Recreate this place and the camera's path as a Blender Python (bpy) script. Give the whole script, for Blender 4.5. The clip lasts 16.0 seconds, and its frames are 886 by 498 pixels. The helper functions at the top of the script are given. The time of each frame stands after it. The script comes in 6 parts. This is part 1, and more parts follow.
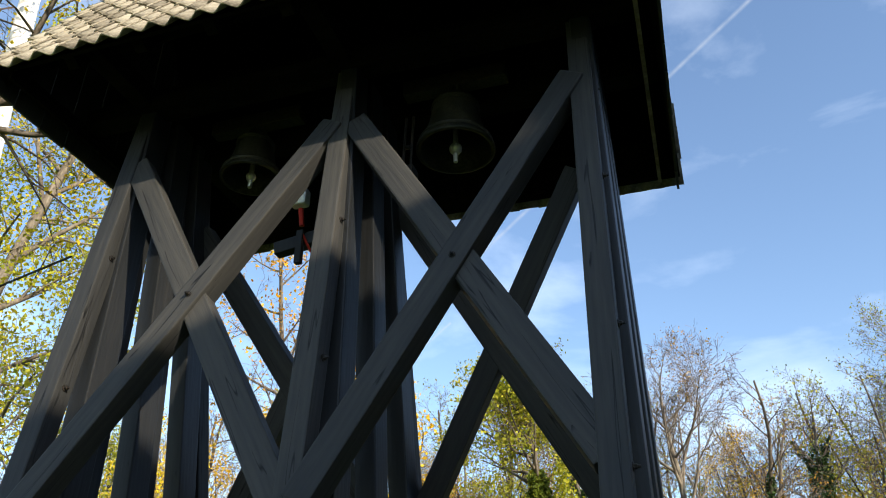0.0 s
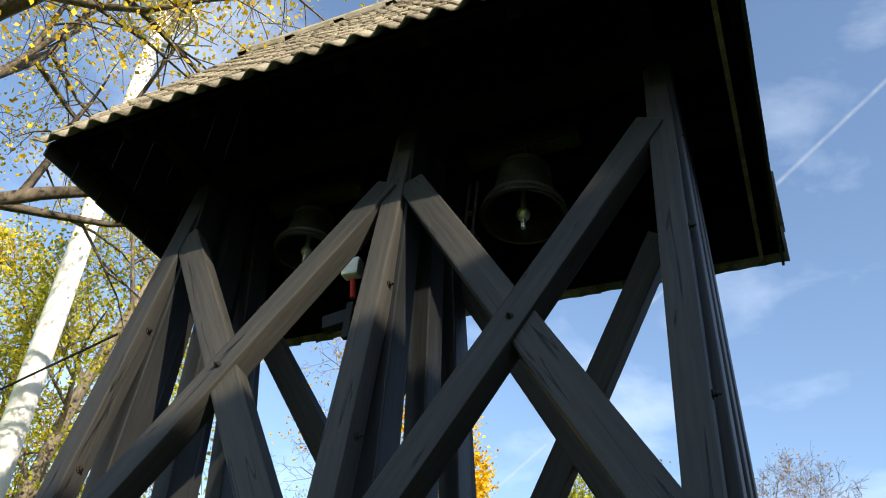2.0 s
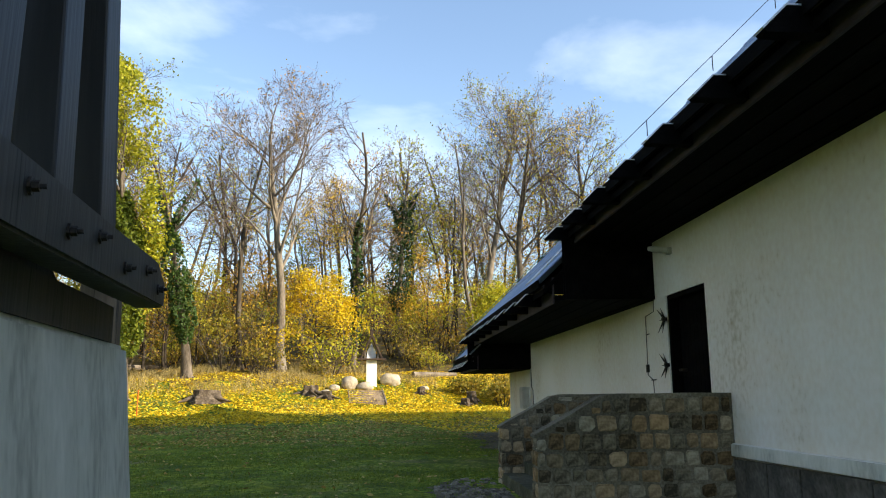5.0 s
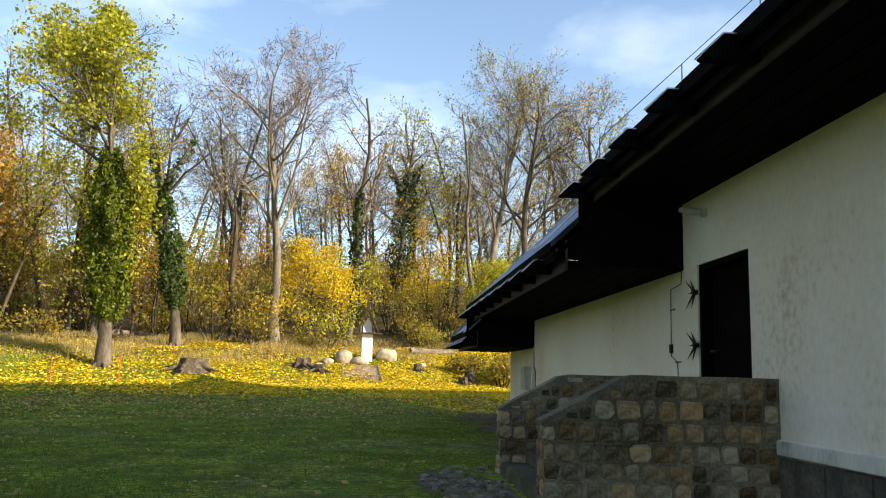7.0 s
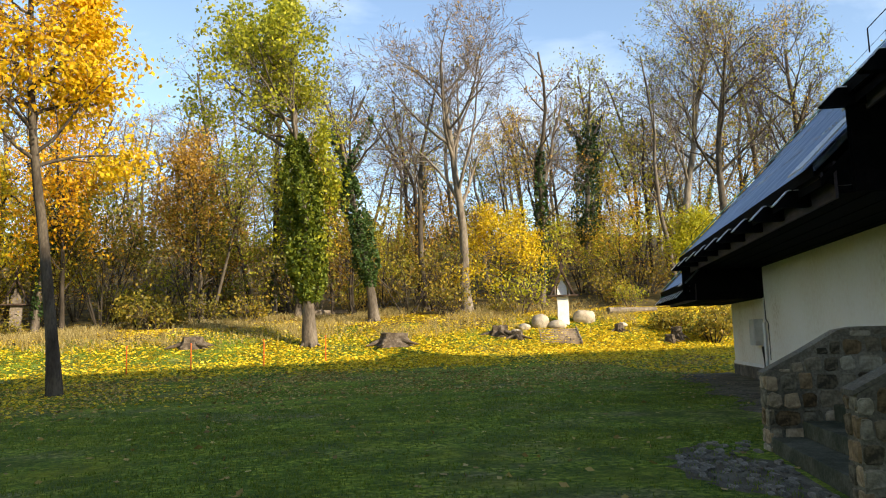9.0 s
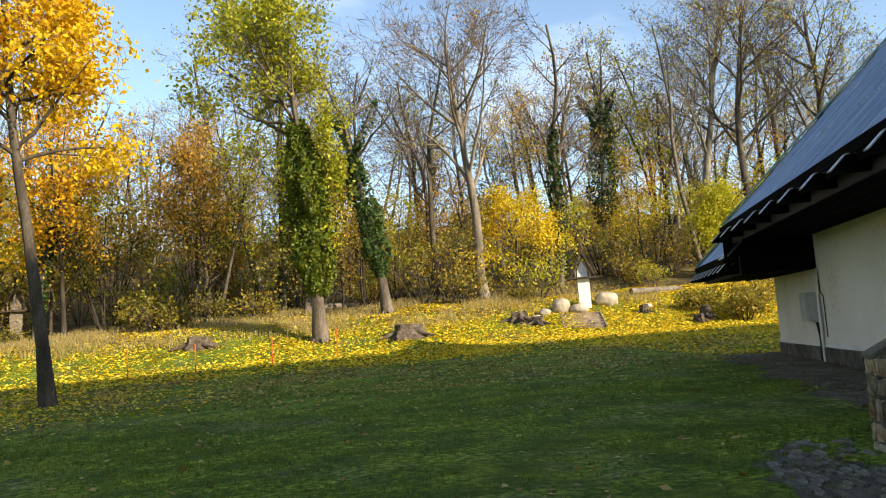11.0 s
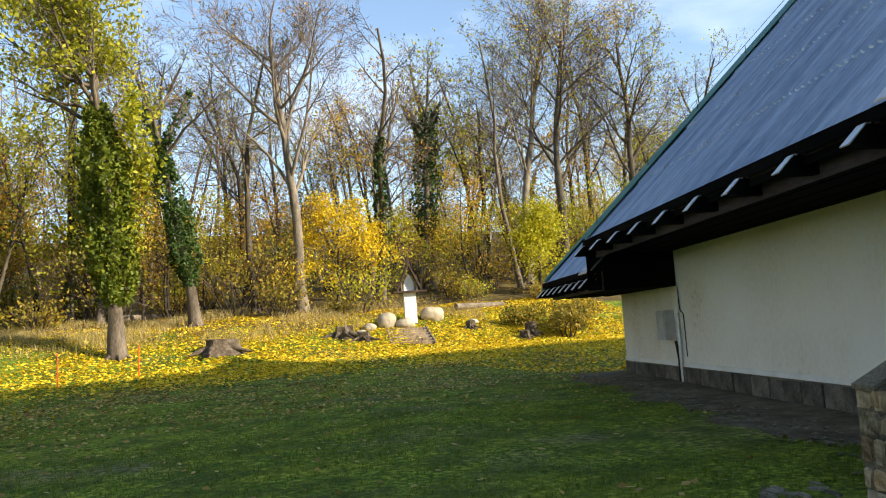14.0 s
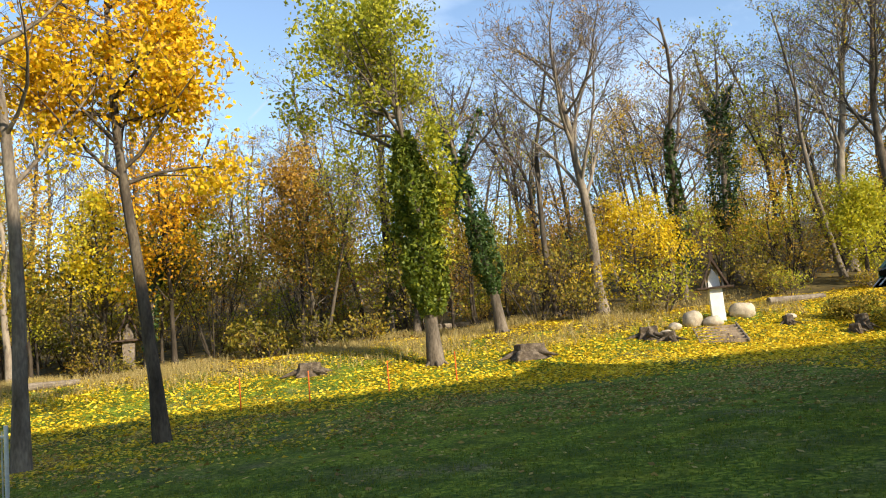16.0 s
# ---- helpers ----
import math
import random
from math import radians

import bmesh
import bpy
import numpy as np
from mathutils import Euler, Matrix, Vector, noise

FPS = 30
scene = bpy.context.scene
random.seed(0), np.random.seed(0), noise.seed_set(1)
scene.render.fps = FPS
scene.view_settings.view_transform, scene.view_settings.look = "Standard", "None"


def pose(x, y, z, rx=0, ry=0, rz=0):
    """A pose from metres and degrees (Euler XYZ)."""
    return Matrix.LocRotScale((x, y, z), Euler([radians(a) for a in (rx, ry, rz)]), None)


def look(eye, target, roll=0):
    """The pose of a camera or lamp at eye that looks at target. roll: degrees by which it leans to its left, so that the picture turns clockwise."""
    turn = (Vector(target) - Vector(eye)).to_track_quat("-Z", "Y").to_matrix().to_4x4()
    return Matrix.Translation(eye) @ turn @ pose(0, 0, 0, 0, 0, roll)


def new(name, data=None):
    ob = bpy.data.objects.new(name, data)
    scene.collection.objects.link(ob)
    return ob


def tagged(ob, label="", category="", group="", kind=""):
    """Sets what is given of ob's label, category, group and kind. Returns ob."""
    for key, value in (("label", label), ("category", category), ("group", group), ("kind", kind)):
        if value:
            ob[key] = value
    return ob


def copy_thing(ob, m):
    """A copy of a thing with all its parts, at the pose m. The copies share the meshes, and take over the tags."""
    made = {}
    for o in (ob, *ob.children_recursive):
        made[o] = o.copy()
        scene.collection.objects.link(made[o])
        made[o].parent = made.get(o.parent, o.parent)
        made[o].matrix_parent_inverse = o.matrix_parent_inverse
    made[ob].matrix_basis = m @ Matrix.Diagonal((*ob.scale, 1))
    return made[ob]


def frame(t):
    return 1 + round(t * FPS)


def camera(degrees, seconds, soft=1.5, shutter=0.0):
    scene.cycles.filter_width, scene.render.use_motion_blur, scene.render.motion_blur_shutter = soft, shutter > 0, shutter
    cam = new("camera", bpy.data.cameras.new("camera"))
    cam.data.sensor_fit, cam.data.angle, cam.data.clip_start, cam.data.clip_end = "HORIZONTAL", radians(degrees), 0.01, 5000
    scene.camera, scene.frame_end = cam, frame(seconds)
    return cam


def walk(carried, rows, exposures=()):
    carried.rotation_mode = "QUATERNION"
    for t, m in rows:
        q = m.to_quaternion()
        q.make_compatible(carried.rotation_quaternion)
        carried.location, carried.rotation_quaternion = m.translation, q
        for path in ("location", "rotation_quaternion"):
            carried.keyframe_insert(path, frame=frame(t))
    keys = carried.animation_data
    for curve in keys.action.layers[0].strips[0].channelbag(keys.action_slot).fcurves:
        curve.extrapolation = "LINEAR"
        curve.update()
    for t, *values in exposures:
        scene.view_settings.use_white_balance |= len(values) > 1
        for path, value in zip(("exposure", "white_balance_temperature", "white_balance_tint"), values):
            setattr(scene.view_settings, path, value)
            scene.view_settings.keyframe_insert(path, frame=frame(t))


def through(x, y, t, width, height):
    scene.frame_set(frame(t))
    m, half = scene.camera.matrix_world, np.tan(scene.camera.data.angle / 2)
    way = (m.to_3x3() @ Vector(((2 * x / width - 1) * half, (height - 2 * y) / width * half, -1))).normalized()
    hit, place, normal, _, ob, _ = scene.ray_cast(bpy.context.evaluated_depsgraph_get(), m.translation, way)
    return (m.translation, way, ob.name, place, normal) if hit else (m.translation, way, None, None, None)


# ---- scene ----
cam = camera(59.0, 16.0, soft=1.1)
PATH = [
    (0, (0.051, 0.040, 1.222), (0.070, 1.788, 2.195), 0.3),
    (0.5, (0.265, 0.335, 1.269), (0.220, 1.903, 2.509), 1.4),
    (1, (0.304, 0.559, 1.284), (0.116, 2.078, 2.572), 5.3),
    (1.5, (0.286, 0.760, 1.299), (0.067, 2.284, 2.576), 5.6),
    (2, (0.282, 0.855, 1.311), (0.059, 2.430, 2.523), 5.2),
    (2.5, (0.302, 0.895, 1.298), (0.205, 2.623, 2.300), 2.6),
    (3, (0.437, 1.027, 1.296), (0.708, 2.781, 2.219), -1.8),
    (3.5, (0.754, 1.185, 1.312), (1.301, 2.943, 2.093), -1.1),
    (4, (0.906, 1.438, 1.289), (1.761, 3.144, 1.89), -1.5),
    (4.2, (0.995, 1.508, 1.291), (1.933, 3.198, 1.804), -1.6),
    (6.3, (1.992, 2.689, 1.262), (2.919, 4.432, 1.587), 0.4),
    (6.5, (2.091, 2.845, 1.249), (3.013, 4.59, 1.577), 1.0),
    (7, (2.209, 3.207, 1.245), (3.148, 4.944, 1.562), 1.7),
    (7.5, (2.27, 3.579, 1.244), (3.226, 5.324, 1.448), 0.5),
    (8, (2.294, 3.933, 1.281), (3.233, 5.688, 1.478), -1.5),
    (8.5, (2.326, 4.25, 1.294), (3.158, 6.056, 1.503), -1.9),
    (9, (2.322, 4.618, 1.317), (2.844, 6.536, 1.544), -1.9),
    (9.2, (2.319, 4.767, 1.323), (2.831, 6.686, 1.552), -2.8),
    (11.3, (2.725, 6.476, 1.33), (3.227, 8.402, 1.526), -4.5),
    (11.5, (2.762, 6.624, 1.319), (3.331, 8.532, 1.51), -4.4),
    (12, (2.788, 6.999, 1.331), (3.52, 8.854, 1.475), -4.0),
    (12.5, (2.826, 7.399, 1.359), (3.611, 9.233, 1.502), -2.2),
    (13, (2.74, 7.79, 1.366), (3.666, 9.557, 1.514), -2.0),
    (13.5, (2.624, 8.135, 1.409), (3.563, 9.893, 1.578), -3.6),
    (14, (2.455, 8.386, 1.455), (3.411, 10.131, 1.657), -3.9),
    (14.5, (2.348, 8.542, 1.486), (3.318, 10.279, 1.693), -4.0),
    (15, (2.286, 8.577, 1.484), (3.227, 10.33, 1.686), -4.2),
    (15.5, (2.215, 8.54, 1.492), (2.926, 10.396, 1.714), -5.5),
    (15.6, (2.2, 8.526, 1.493), (2.83, 10.409, 1.734), -6.2),
    (16, (2.137, 8.451, 1.502), (2.406, 10.415, 1.77), -5.7),
]
EXPOSURES = [(0, 0.92, 6450, 10), (1.5, 0.92, 6500, 10), (2.5, 1.03, 6850, 10), (3.5, 1.1, 6850, 10), (4, 1.1, 6800, 10), (6.5, 1.05, 7050, 10), (8, 1.12, 7120, 12), (9, 0.95, 7050, 11), (11.5, 0.92, 6930, 10), (12.5, 1.18, 6900, 10), (13.5, 1.2, 6950, 10), (14.5, 0.87, 6930, 10), (16, 0.87, 6780, 10)]
walk(cam, [(t, look(eye, target, roll)) for t, eye, target, roll in PATH], EXPOSURES)

# ---- world, sun, exposure ----
SUN_TO = Vector((0.64, -0.77, 0.47)).normalized()


def make_world():
    w = bpy.data.worlds.new("sky")
    scene.world = w
    w.use_nodes = True
    nt = w.node_tree
    nt.nodes.clear()
    out = nt.nodes.new("ShaderNodeOutputWorld")
    bg = nt.nodes.new("ShaderNodeBackground")
    sky = nt.nodes.new("ShaderNodeTexSky")
    sky.sky_type = 'NISHITA'
    sky.sun_disc = False
    sky.sun_elevation = math.asin(SUN_TO.z)
    sky.sun_rotation = math.atan2(SUN_TO.x, SUN_TO.y)
    sky.air_density, sky.dust_density, sky.ozone_density = 1.0, 0.5, 1.9
    # thin streaks of high cloud
    tc = nt.nodes.new("ShaderNodeTexCoord")
    mp = nt.nodes.new("ShaderNodeMapping")
    mp.inputs["Scale"].default_value = (2.0, 2.0, 4.2)
    mp.inputs["Rotation"].default_value = (0.0, 0.25, 0.5)
    ns = nt.nodes.new("ShaderNodeTexNoise")
    ns.inputs["Scale"].default_value = 1.6
    ns.inputs["Detail"].default_value = 8.0
    ns.inputs["Roughness"].default_value = 0.55
    ns.inputs["Distortion"].default_value = 0.3
    rp = nt.nodes.new("ShaderNodeValToRGB")
    rp.color_ramp.elements[0].position = 0.52
    rp.color_ramp.elements[1].position = 0.95
    mul = nt.nodes.new("ShaderNodeMath")
    mul.operation = 'MULTIPLY'
    mul.inputs[1].default_value = 0.42
    mix = nt.nodes.new("ShaderNodeMix")
    mix.data_type = 'RGBA'
    mix.inputs["B"].default_value = (7.6, 8.2, 9.0, 1)
    nt.links.new(tc.outputs["Generated"], mp.inputs["Vector"])
    nt.links.new(mp.outputs[0], ns.inputs["Vector"])
    nt.links.new(ns.outputs["Fac"], rp.inputs[0])
    nt.links.new(rp.outputs[0], mul.inputs[0])
    nt.links.new(mul.outputs[0], mix.inputs["Factor"])
    nt.links.new(sky.outputs[0], mix.inputs["A"])
    nt.links.new(mix.outputs["Result"], bg.inputs["Color"])
    bg.inputs["Strength"].default_value = 0.15
    nt.links.new(bg.outputs[0], out.inputs[0])


make_world()
sun_data = bpy.data.lights.new("sun", 'SUN')
sun_data.energy, sun_data.angle, sun_data.color = 5.0, radians(0.6), (1.0, 0.89, 0.70)
sun = new("sun", sun_data)
sun.matrix_world = look(SUN_TO * 60, (0, 0, 0))


# ---- materials ----
def mat(name, colors, scale=4.0, rough=0.8, bump=0.3, fine=40.0, metal=0.0, stretch=(1, 1, 1), island=0.0, objrand=0.0, spec=0.15, wet=0.0, coords="Object"):
    """Colours blended by coarse and fine noise, with relief at both scales."""
    m = bpy.data.materials.new(name)
    m.use_nodes = True
    nt = m.node_tree
    b = nt.nodes["Principled BSDF"]
    b.inputs["Roughness"].default_value = rough
    b.inputs["Metallic"].default_value = metal
    b.inputs["Specular IOR Level"].default_value = spec
    tc = nt.nodes.new("ShaderNodeTexCoord")
    mp = nt.nodes.new("ShaderNodeMapping")
    mp.inputs["Scale"].default_value = stretch
    nt.links.new(tc.outputs[coords], mp.inputs["Vector"])
    n1 = nt.nodes.new("ShaderNodeTexNoise")
    n1.inputs["Scale"].default_value = scale
    n1.inputs["Detail"].default_value = 6
    n1.inputs["Roughness"].default_value = 0.6
    n2 = nt.nodes.new("ShaderNodeTexNoise")
    n2.inputs["Scale"].default_value = fine
    n2.inputs["Detail"].default_value = 4
    for n in (n1, n2):
        nt.links.new(mp.outputs[0], n.inputs["Vector"])
    add = nt.nodes.new("ShaderNodeMath")
    add.operation = 'MULTIPLY_ADD'
    add.inputs[1].default_value = 0.45
    sub = nt.nodes.new("ShaderNodeMath")
    sub.operation = 'MULTIPLY_ADD'
    sub.inputs[1].default_value = 1.0
    sub.inputs[2].default_value = -0.225
    nt.links.new(n1.outputs["Fac"], sub.inputs[0])
    nt.links.new(n2.outputs["Fac"], add.inputs[0])
    nt.links.new(sub.outputs[0], add.inputs[2])
    last = add
    for amount, node, sock in ((island, "ShaderNodeNewGeometry", "Random Per Island"), (objrand, "ShaderNodeObjectInfo", "Random")):
        if amount:
            g = nt.nodes.new(node)
            ma = nt.nodes.new("ShaderNodeMath")
            ma.operation = 'MULTIPLY_ADD'
            ma.inputs[1].default_value = amount
            sh = nt.nodes.new("ShaderNodeMath")
            sh.operation = 'ADD'
            sh.inputs[1].default_value = -amount / 2
            nt.links.new(g.outputs[sock], ma.inputs[0])
            nt.links.new(last.outputs[0], sh.inputs[0])
            nt.links.new(sh.outputs[0], ma.inputs[2])
            last = ma
    ramp = nt.nodes.new("ShaderNodeValToRGB")
    els = ramp.color_ramp.elements
    lo, hi = 0.25, 0.75
    for i, c in enumerate(colors):
        pos = lo + (hi - lo) * i / max(1, len(colors) - 1)
        e = els[i] if i < 2 else els.new(pos)
        e.position = pos
        e.color = (*c, 1)
    nt.links.new(last.outputs[0], ramp.inputs[0])
    nt.links.new(ramp.outputs[0], b.inputs["Base Color"])
    if bump:
        bp = nt.nodes.new("ShaderNodeBump")
        bp.inputs["Strength"].default_value = bump
        bp.inputs["Distance"].default_value = 0.02
        nt.links.new(add.outputs[0], bp.inputs["Height"])
        nt.links.new(bp.outputs[0], b.inputs["Normal"])
    return m


def leaf_mat(name, colors, through=0.45):
    """Thin leaves: each one has its own hue, and light shines through."""
    m = bpy.data.materials.new(name)
    m.use_nodes = True
    nt = m.node_tree
    nt.nodes.clear()
    out = nt.nodes.new("ShaderNodeOutputMaterial")
    g = nt.nodes.new("ShaderNodeNewGeometry")
    oi = nt.nodes.new("ShaderNodeObjectInfo")
    mix1 = nt.nodes.new("ShaderNodeMath")
    mix1.operation = 'MULTIPLY_ADD'
    mix1.inputs[1].default_value = 0.35
    sh = nt.nodes.new("ShaderNodeMath")
    sh.operation = 'MULTIPLY'
    sh.inputs[1].default_value = 0.65
    nt.links.new(g.outputs["Random Per Island"], sh.inputs[0])
    nt.links.new(oi.outputs["Random"], mix1.inputs[0])
    nt.links.new(sh.outputs[0], mix1.inputs[2])
    ramp = nt.nodes.new("ShaderNodeValToRGB")
    els = ramp.color_ramp.elements
    for i, c in enumerate(colors):
        pos = i / max(1, len(colors) - 1)
        e = els[i] if i < 2 else els.new(pos)
        e.position = pos
        e.color = (*c, 1)
    nt.links.new(mix1.outputs[0], ramp.inputs[0])
    d = nt.nodes.new("ShaderNodeBsdfPrincipled")
    d.inputs["Roughness"].default_value = 0.55
    d.inputs["Specular IOR Level"].default_value = 0.3
    t = nt.nodes.new("ShaderNodeBsdfTranslucent")
    ms = nt.nodes.new("ShaderNodeMixShader")
    ms.inputs[0].default_value = through
    nt.links.new(ramp.outputs[0], d.inputs["Base Color"])
    nt.links.new(ramp.outputs[0], t.inputs["Color"])
    nt.links.new(d.outputs[0], ms.inputs[1])
    nt.links.new(t.outputs[0], ms.inputs[2])
    nt.links.new(ms.outputs[0], out.inputs[0])
    return m


def timber_mat(name, colors, crack=0.42, spec=0.3, rough=0.6):
    """Stained squared timber: faint grain along local z and long drying cracks."""
    m = mat(name, colors, 3.0, rough, 0.35, 34, stretch=(1, 1, 0.07), objrand=0.25, spec=spec)
    nt = m.node_tree
    b = nt.nodes["Principled BSDF"]
    tc = nt.nodes.new("ShaderNodeTexCoord")
    oi = nt.nodes.new("ShaderNodeObjectInfo")
    mp = nt.nodes.new("ShaderNodeMapping")
    mp.inputs["Scale"].default_value = (9.0, 9.0, 0.42)
    nt.links.new(tc.outputs["Object"], mp.inputs["Vector"])
    nt.links.new(oi.outputs["Random"], mp.inputs["Location"])
    n = nt.nodes.new("ShaderNodeTexNoise")
    n.inputs["Scale"].default_value = 1.0
    n.inputs["Detail"].default_value = 2.0
    nt.links.new(mp.outputs[0], n.inputs["Vector"])
    r = nt.nodes.new("ShaderNodeValToRGB")
    e = r.color_ramp.elements
    e[0].position, e[0].color = 0.488, (1, 1, 1, 1)
    e[1].position, e[1].color = 0.5, (0.0, 0.0, 0.0, 1)
    for pos, c in ((0.512, 1.0),):
        x = e.new(pos)
        x.color = (c, c, c, 1)
    nt.links.new(n.outputs["Fac"], r.inputs[0])
    # cracks open only here and there
    n2 = nt.nodes.new("ShaderNodeTexNoise")
    n2.inputs["Scale"].default_value = 1.7
    nt.links.new(mp.outputs[0], n2.inputs["Vector"])
    g = nt.nodes.new("ShaderNodeMath")
    g.operation = 'GREATER_THAN'
    g.inputs[1].default_value = 1.0 - crack
    nt.links.new(n2.outputs["Fac"], g.inputs[0])
    mx = nt.nodes.new("ShaderNodeMix")
    mx.data_type, mx.blend_type = 'RGBA', 'MULTIPLY'
    nt.links.new(g.outputs[0], mx.inputs["Factor"])
    old = b.inputs["Base Color"].links[0].from_socket
    nt.links.new(old, mx.inputs["A"])
    nt.links.new(r.outputs[0], mx.inputs["B"])
    nt.links.new(mx.outputs["Result"], b.inputs["Base Color"])
    return m


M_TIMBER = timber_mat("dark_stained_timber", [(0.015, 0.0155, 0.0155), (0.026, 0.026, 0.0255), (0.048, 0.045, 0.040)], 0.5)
M_TIMBER_INNER = timber_mat("darker_inner_timber", [(0.005, 0.0055, 0.006), (0.010, 0.011, 0.012), (0.018, 0.018, 0.018)], 0.4, 0.35, 0.5)
M_TIMBER_RAW_SUN = timber_mat("weathered_and_sunlit_timber", [(0.11, 0.08, 0.055), (0.26, 0.20, 0.14), (0.40, 0.32, 0.235)], 0.55, 0.2, 0.75)
# black boards; under the tower roof this black stands in for shade
M_BLACK = mat("black_boards_and_roof_shade", [(0.0015, 0.0014, 0.0014), (0.0035, 0.0032, 0.0033), (0.009, 0.0078, 0.008)], 3.0, 0.8, 0.5, 30, stretch=(0.2, 1, 1), spec=0.03)
M_TILE = mat("grey_brown_clay_tiles", [(0.10, 0.085, 0.065), (0.23, 0.20, 0.155), (0.36, 0.32, 0.25)], 6.0, 0.9, 0.6, 45, objrand=0.35, island=0.2)
M_BELL = mat("dull_bronze", [(0.012, 0.014, 0.012), (0.026, 0.027, 0.022), (0.06, 0.056, 0.042)], 5.0, 0.55, 0.2, 40, metal=0.4)
M_IRON = mat("black_iron", [(0.015, 0.014, 0.014), (0.03, 0.028, 0.026), (0.06, 0.045, 0.035)], 20.0, 0.55, 0.3, 80, metal=0.5)
M_CONCRETE = mat("pale_concrete", [(0.30, 0.30, 0.26), (0.58, 0.58, 0.52), (0.72, 0.71, 0.65)], 2.5, 0.85, 0.5, 25, stretch=(1, 1, 0.35))
M_PLASTER = mat("white_wall_plaster", [(0.50, 0.43, 0.30), (0.74, 0.69, 0.60), (0.80, 0.77, 0.70), (0.83, 0.80, 0.75)], 0.42, 0.88, 0.3, 14, stretch=(1, 1, 0.8))
M_PLINTH = mat("dark_plinth_stone", [(0.05, 0.048, 0.042), (0.11, 0.10, 0.085), (0.20, 0.18, 0.15)], 3.0, 0.85, 0.8, 25, objrand=0.3)
M_MORTAR = mat("grey_mortar", [(0.04, 0.036, 0.025), (0.17, 0.15, 0.11), (0.38, 0.34, 0.26)], 0.9, 0.92, 0.9, 40)
M_SHEET = mat("blue_grey_corrugated_sheet", [(0.17, 0.22, 0.29), (0.30, 0.36, 0.44), (0.46, 0.53, 0.61)], 3.0, 0.30, 0.1, 40, spec=0.5, metal=0.6, stretch=(1, 0.12, 0.12))
M_GREEN = mat("green_painted_sheet", [(0.02, 0.11, 0.085), (0.035, 0.16, 0.125), (0.07, 0.22, 0.17)], 2.0, 0.5, 0.15, 20)
M_GALV = mat("galvanised_steel", [(0.45, 0.46, 0.48), (0.58, 0.59, 0.61), (0.68, 0.69, 0.70)], 6.0, 0.45, 0.1, 40, metal=0.7)
M_PAINT_GREY = mat("pale_grey_paint", [(0.38, 0.38, 0.36), (0.48, 0.48, 0.46), (0.55, 0.55, 0.53)], 6.0, 0.6, 0.1, 30)
M_WHITE = mat("white_paint", [(0.62, 0.61, 0.58), (0.76, 0.75, 0.72), (0.82, 0.82, 0.80)], 3.0, 0.7, 0.2, 30)
M_STEP = mat("worn_step_concrete", [(0.03, 0.032, 0.018), (0.07, 0.072, 0.045), (0.14, 0.135, 0.10)], 3.0, 0.9, 0.6, 30)
M_BARK = mat("grey_brown_bark", [(0.06, 0.048, 0.036), (0.14, 0.115, 0.09), (0.27, 0.23, 0.18)], 3.0, 0.9, 0.9, 22, stretch=(1, 1, 0.3), objrand=0.3)
M_BARK_DARK = mat("dark_bark", [(0.022, 0.018, 0.014), (0.06, 0.048, 0.036), (0.12, 0.10, 0.075)], 3.0, 0.9, 0.9, 22, stretch=(1, 1, 0.3), objrand=0.3)
M_TWIG = mat("red_brown_twigs", [(0.06, 0.045, 0.038), (0.13, 0.098, 0.082), (0.23, 0.18, 0.15)], 3.0, 0.85, 0, 20, objrand=0.3)
M_IVY = leaf_mat("ivy_leaves", [(0.04, 0.065, 0.010), (0.10, 0.14, 0.016), (0.20, 0.23, 0.022), (0.40, 0.37, 0.03)], 0.35)
M_IVY_DARK = leaf_mat("dark_ivy_leaves", [(0.014, 0.032, 0.009), (0.035, 0.07, 0.015), (0.075, 0.13, 0.026)], 0.25)
M_LEAF_YELLOW = leaf_mat("yellow_leaves", [(0.45, 0.27, 0.010), (0.66, 0.46, 0.015), (0.80, 0.62, 0.03), (0.55, 0.54, 0.05)])
M_LEAF_ORANGE = leaf_mat("orange_leaves", [(0.48, 0.20, 0.008), (0.70, 0.36, 0.012), (0.82, 0.52, 0.02), (0.74, 0.56, 0.03)])
M_LEAF_GREEN = leaf_mat("yellow_green_leaves", [(0.10, 0.13, 0.012), (0.25, 0.27, 0.02), (0.44, 0.42, 0.03), (0.62, 0.52, 0.03)])
M_LEAF_BROWN = leaf_mat("russet_leaves", [(0.22, 0.11, 0.022), (0.42, 0.23, 0.03), (0.56, 0.35, 0.04), (0.42, 0.36, 0.04)])
M_LEAF_SHRUB = leaf_mat("shrub_leaves", [(0.07, 0.075, 0.014), (0.19, 0.17, 0.022), (0.38, 0.28, 0.035), (0.44, 0.23, 0.035)])
M_FALLEN = leaf_mat("fallen_yellow_leaves", [(0.38, 0.23, 0.02), (0.68, 0.48, 0.02), (0.83, 0.63, 0.04), (0.86, 0.73, 0.13)], 0.25)
M_FALLEN_DULL = leaf_mat("fallen_dull_leaves", [(0.18, 0.11, 0.03), (0.36, 0.24, 0.06), (0.50, 0.38, 0.12), (0.46, 0.38, 0.18)], 0.15)
M_GRASS = leaf_mat("grass_blades", [(0.045, 0.085, 0.008), (0.10, 0.165, 0.014), (0.17, 0.23, 0.022), (0.27, 0.27, 0.04)], 0.4)
M_STRAW = leaf_mat("dry_grass", [(0.20, 0.15, 0.05), (0.34, 0.27, 0.10), (0.46, 0.37, 0.16), (0.22, 0.22, 0.06)], 0.3)
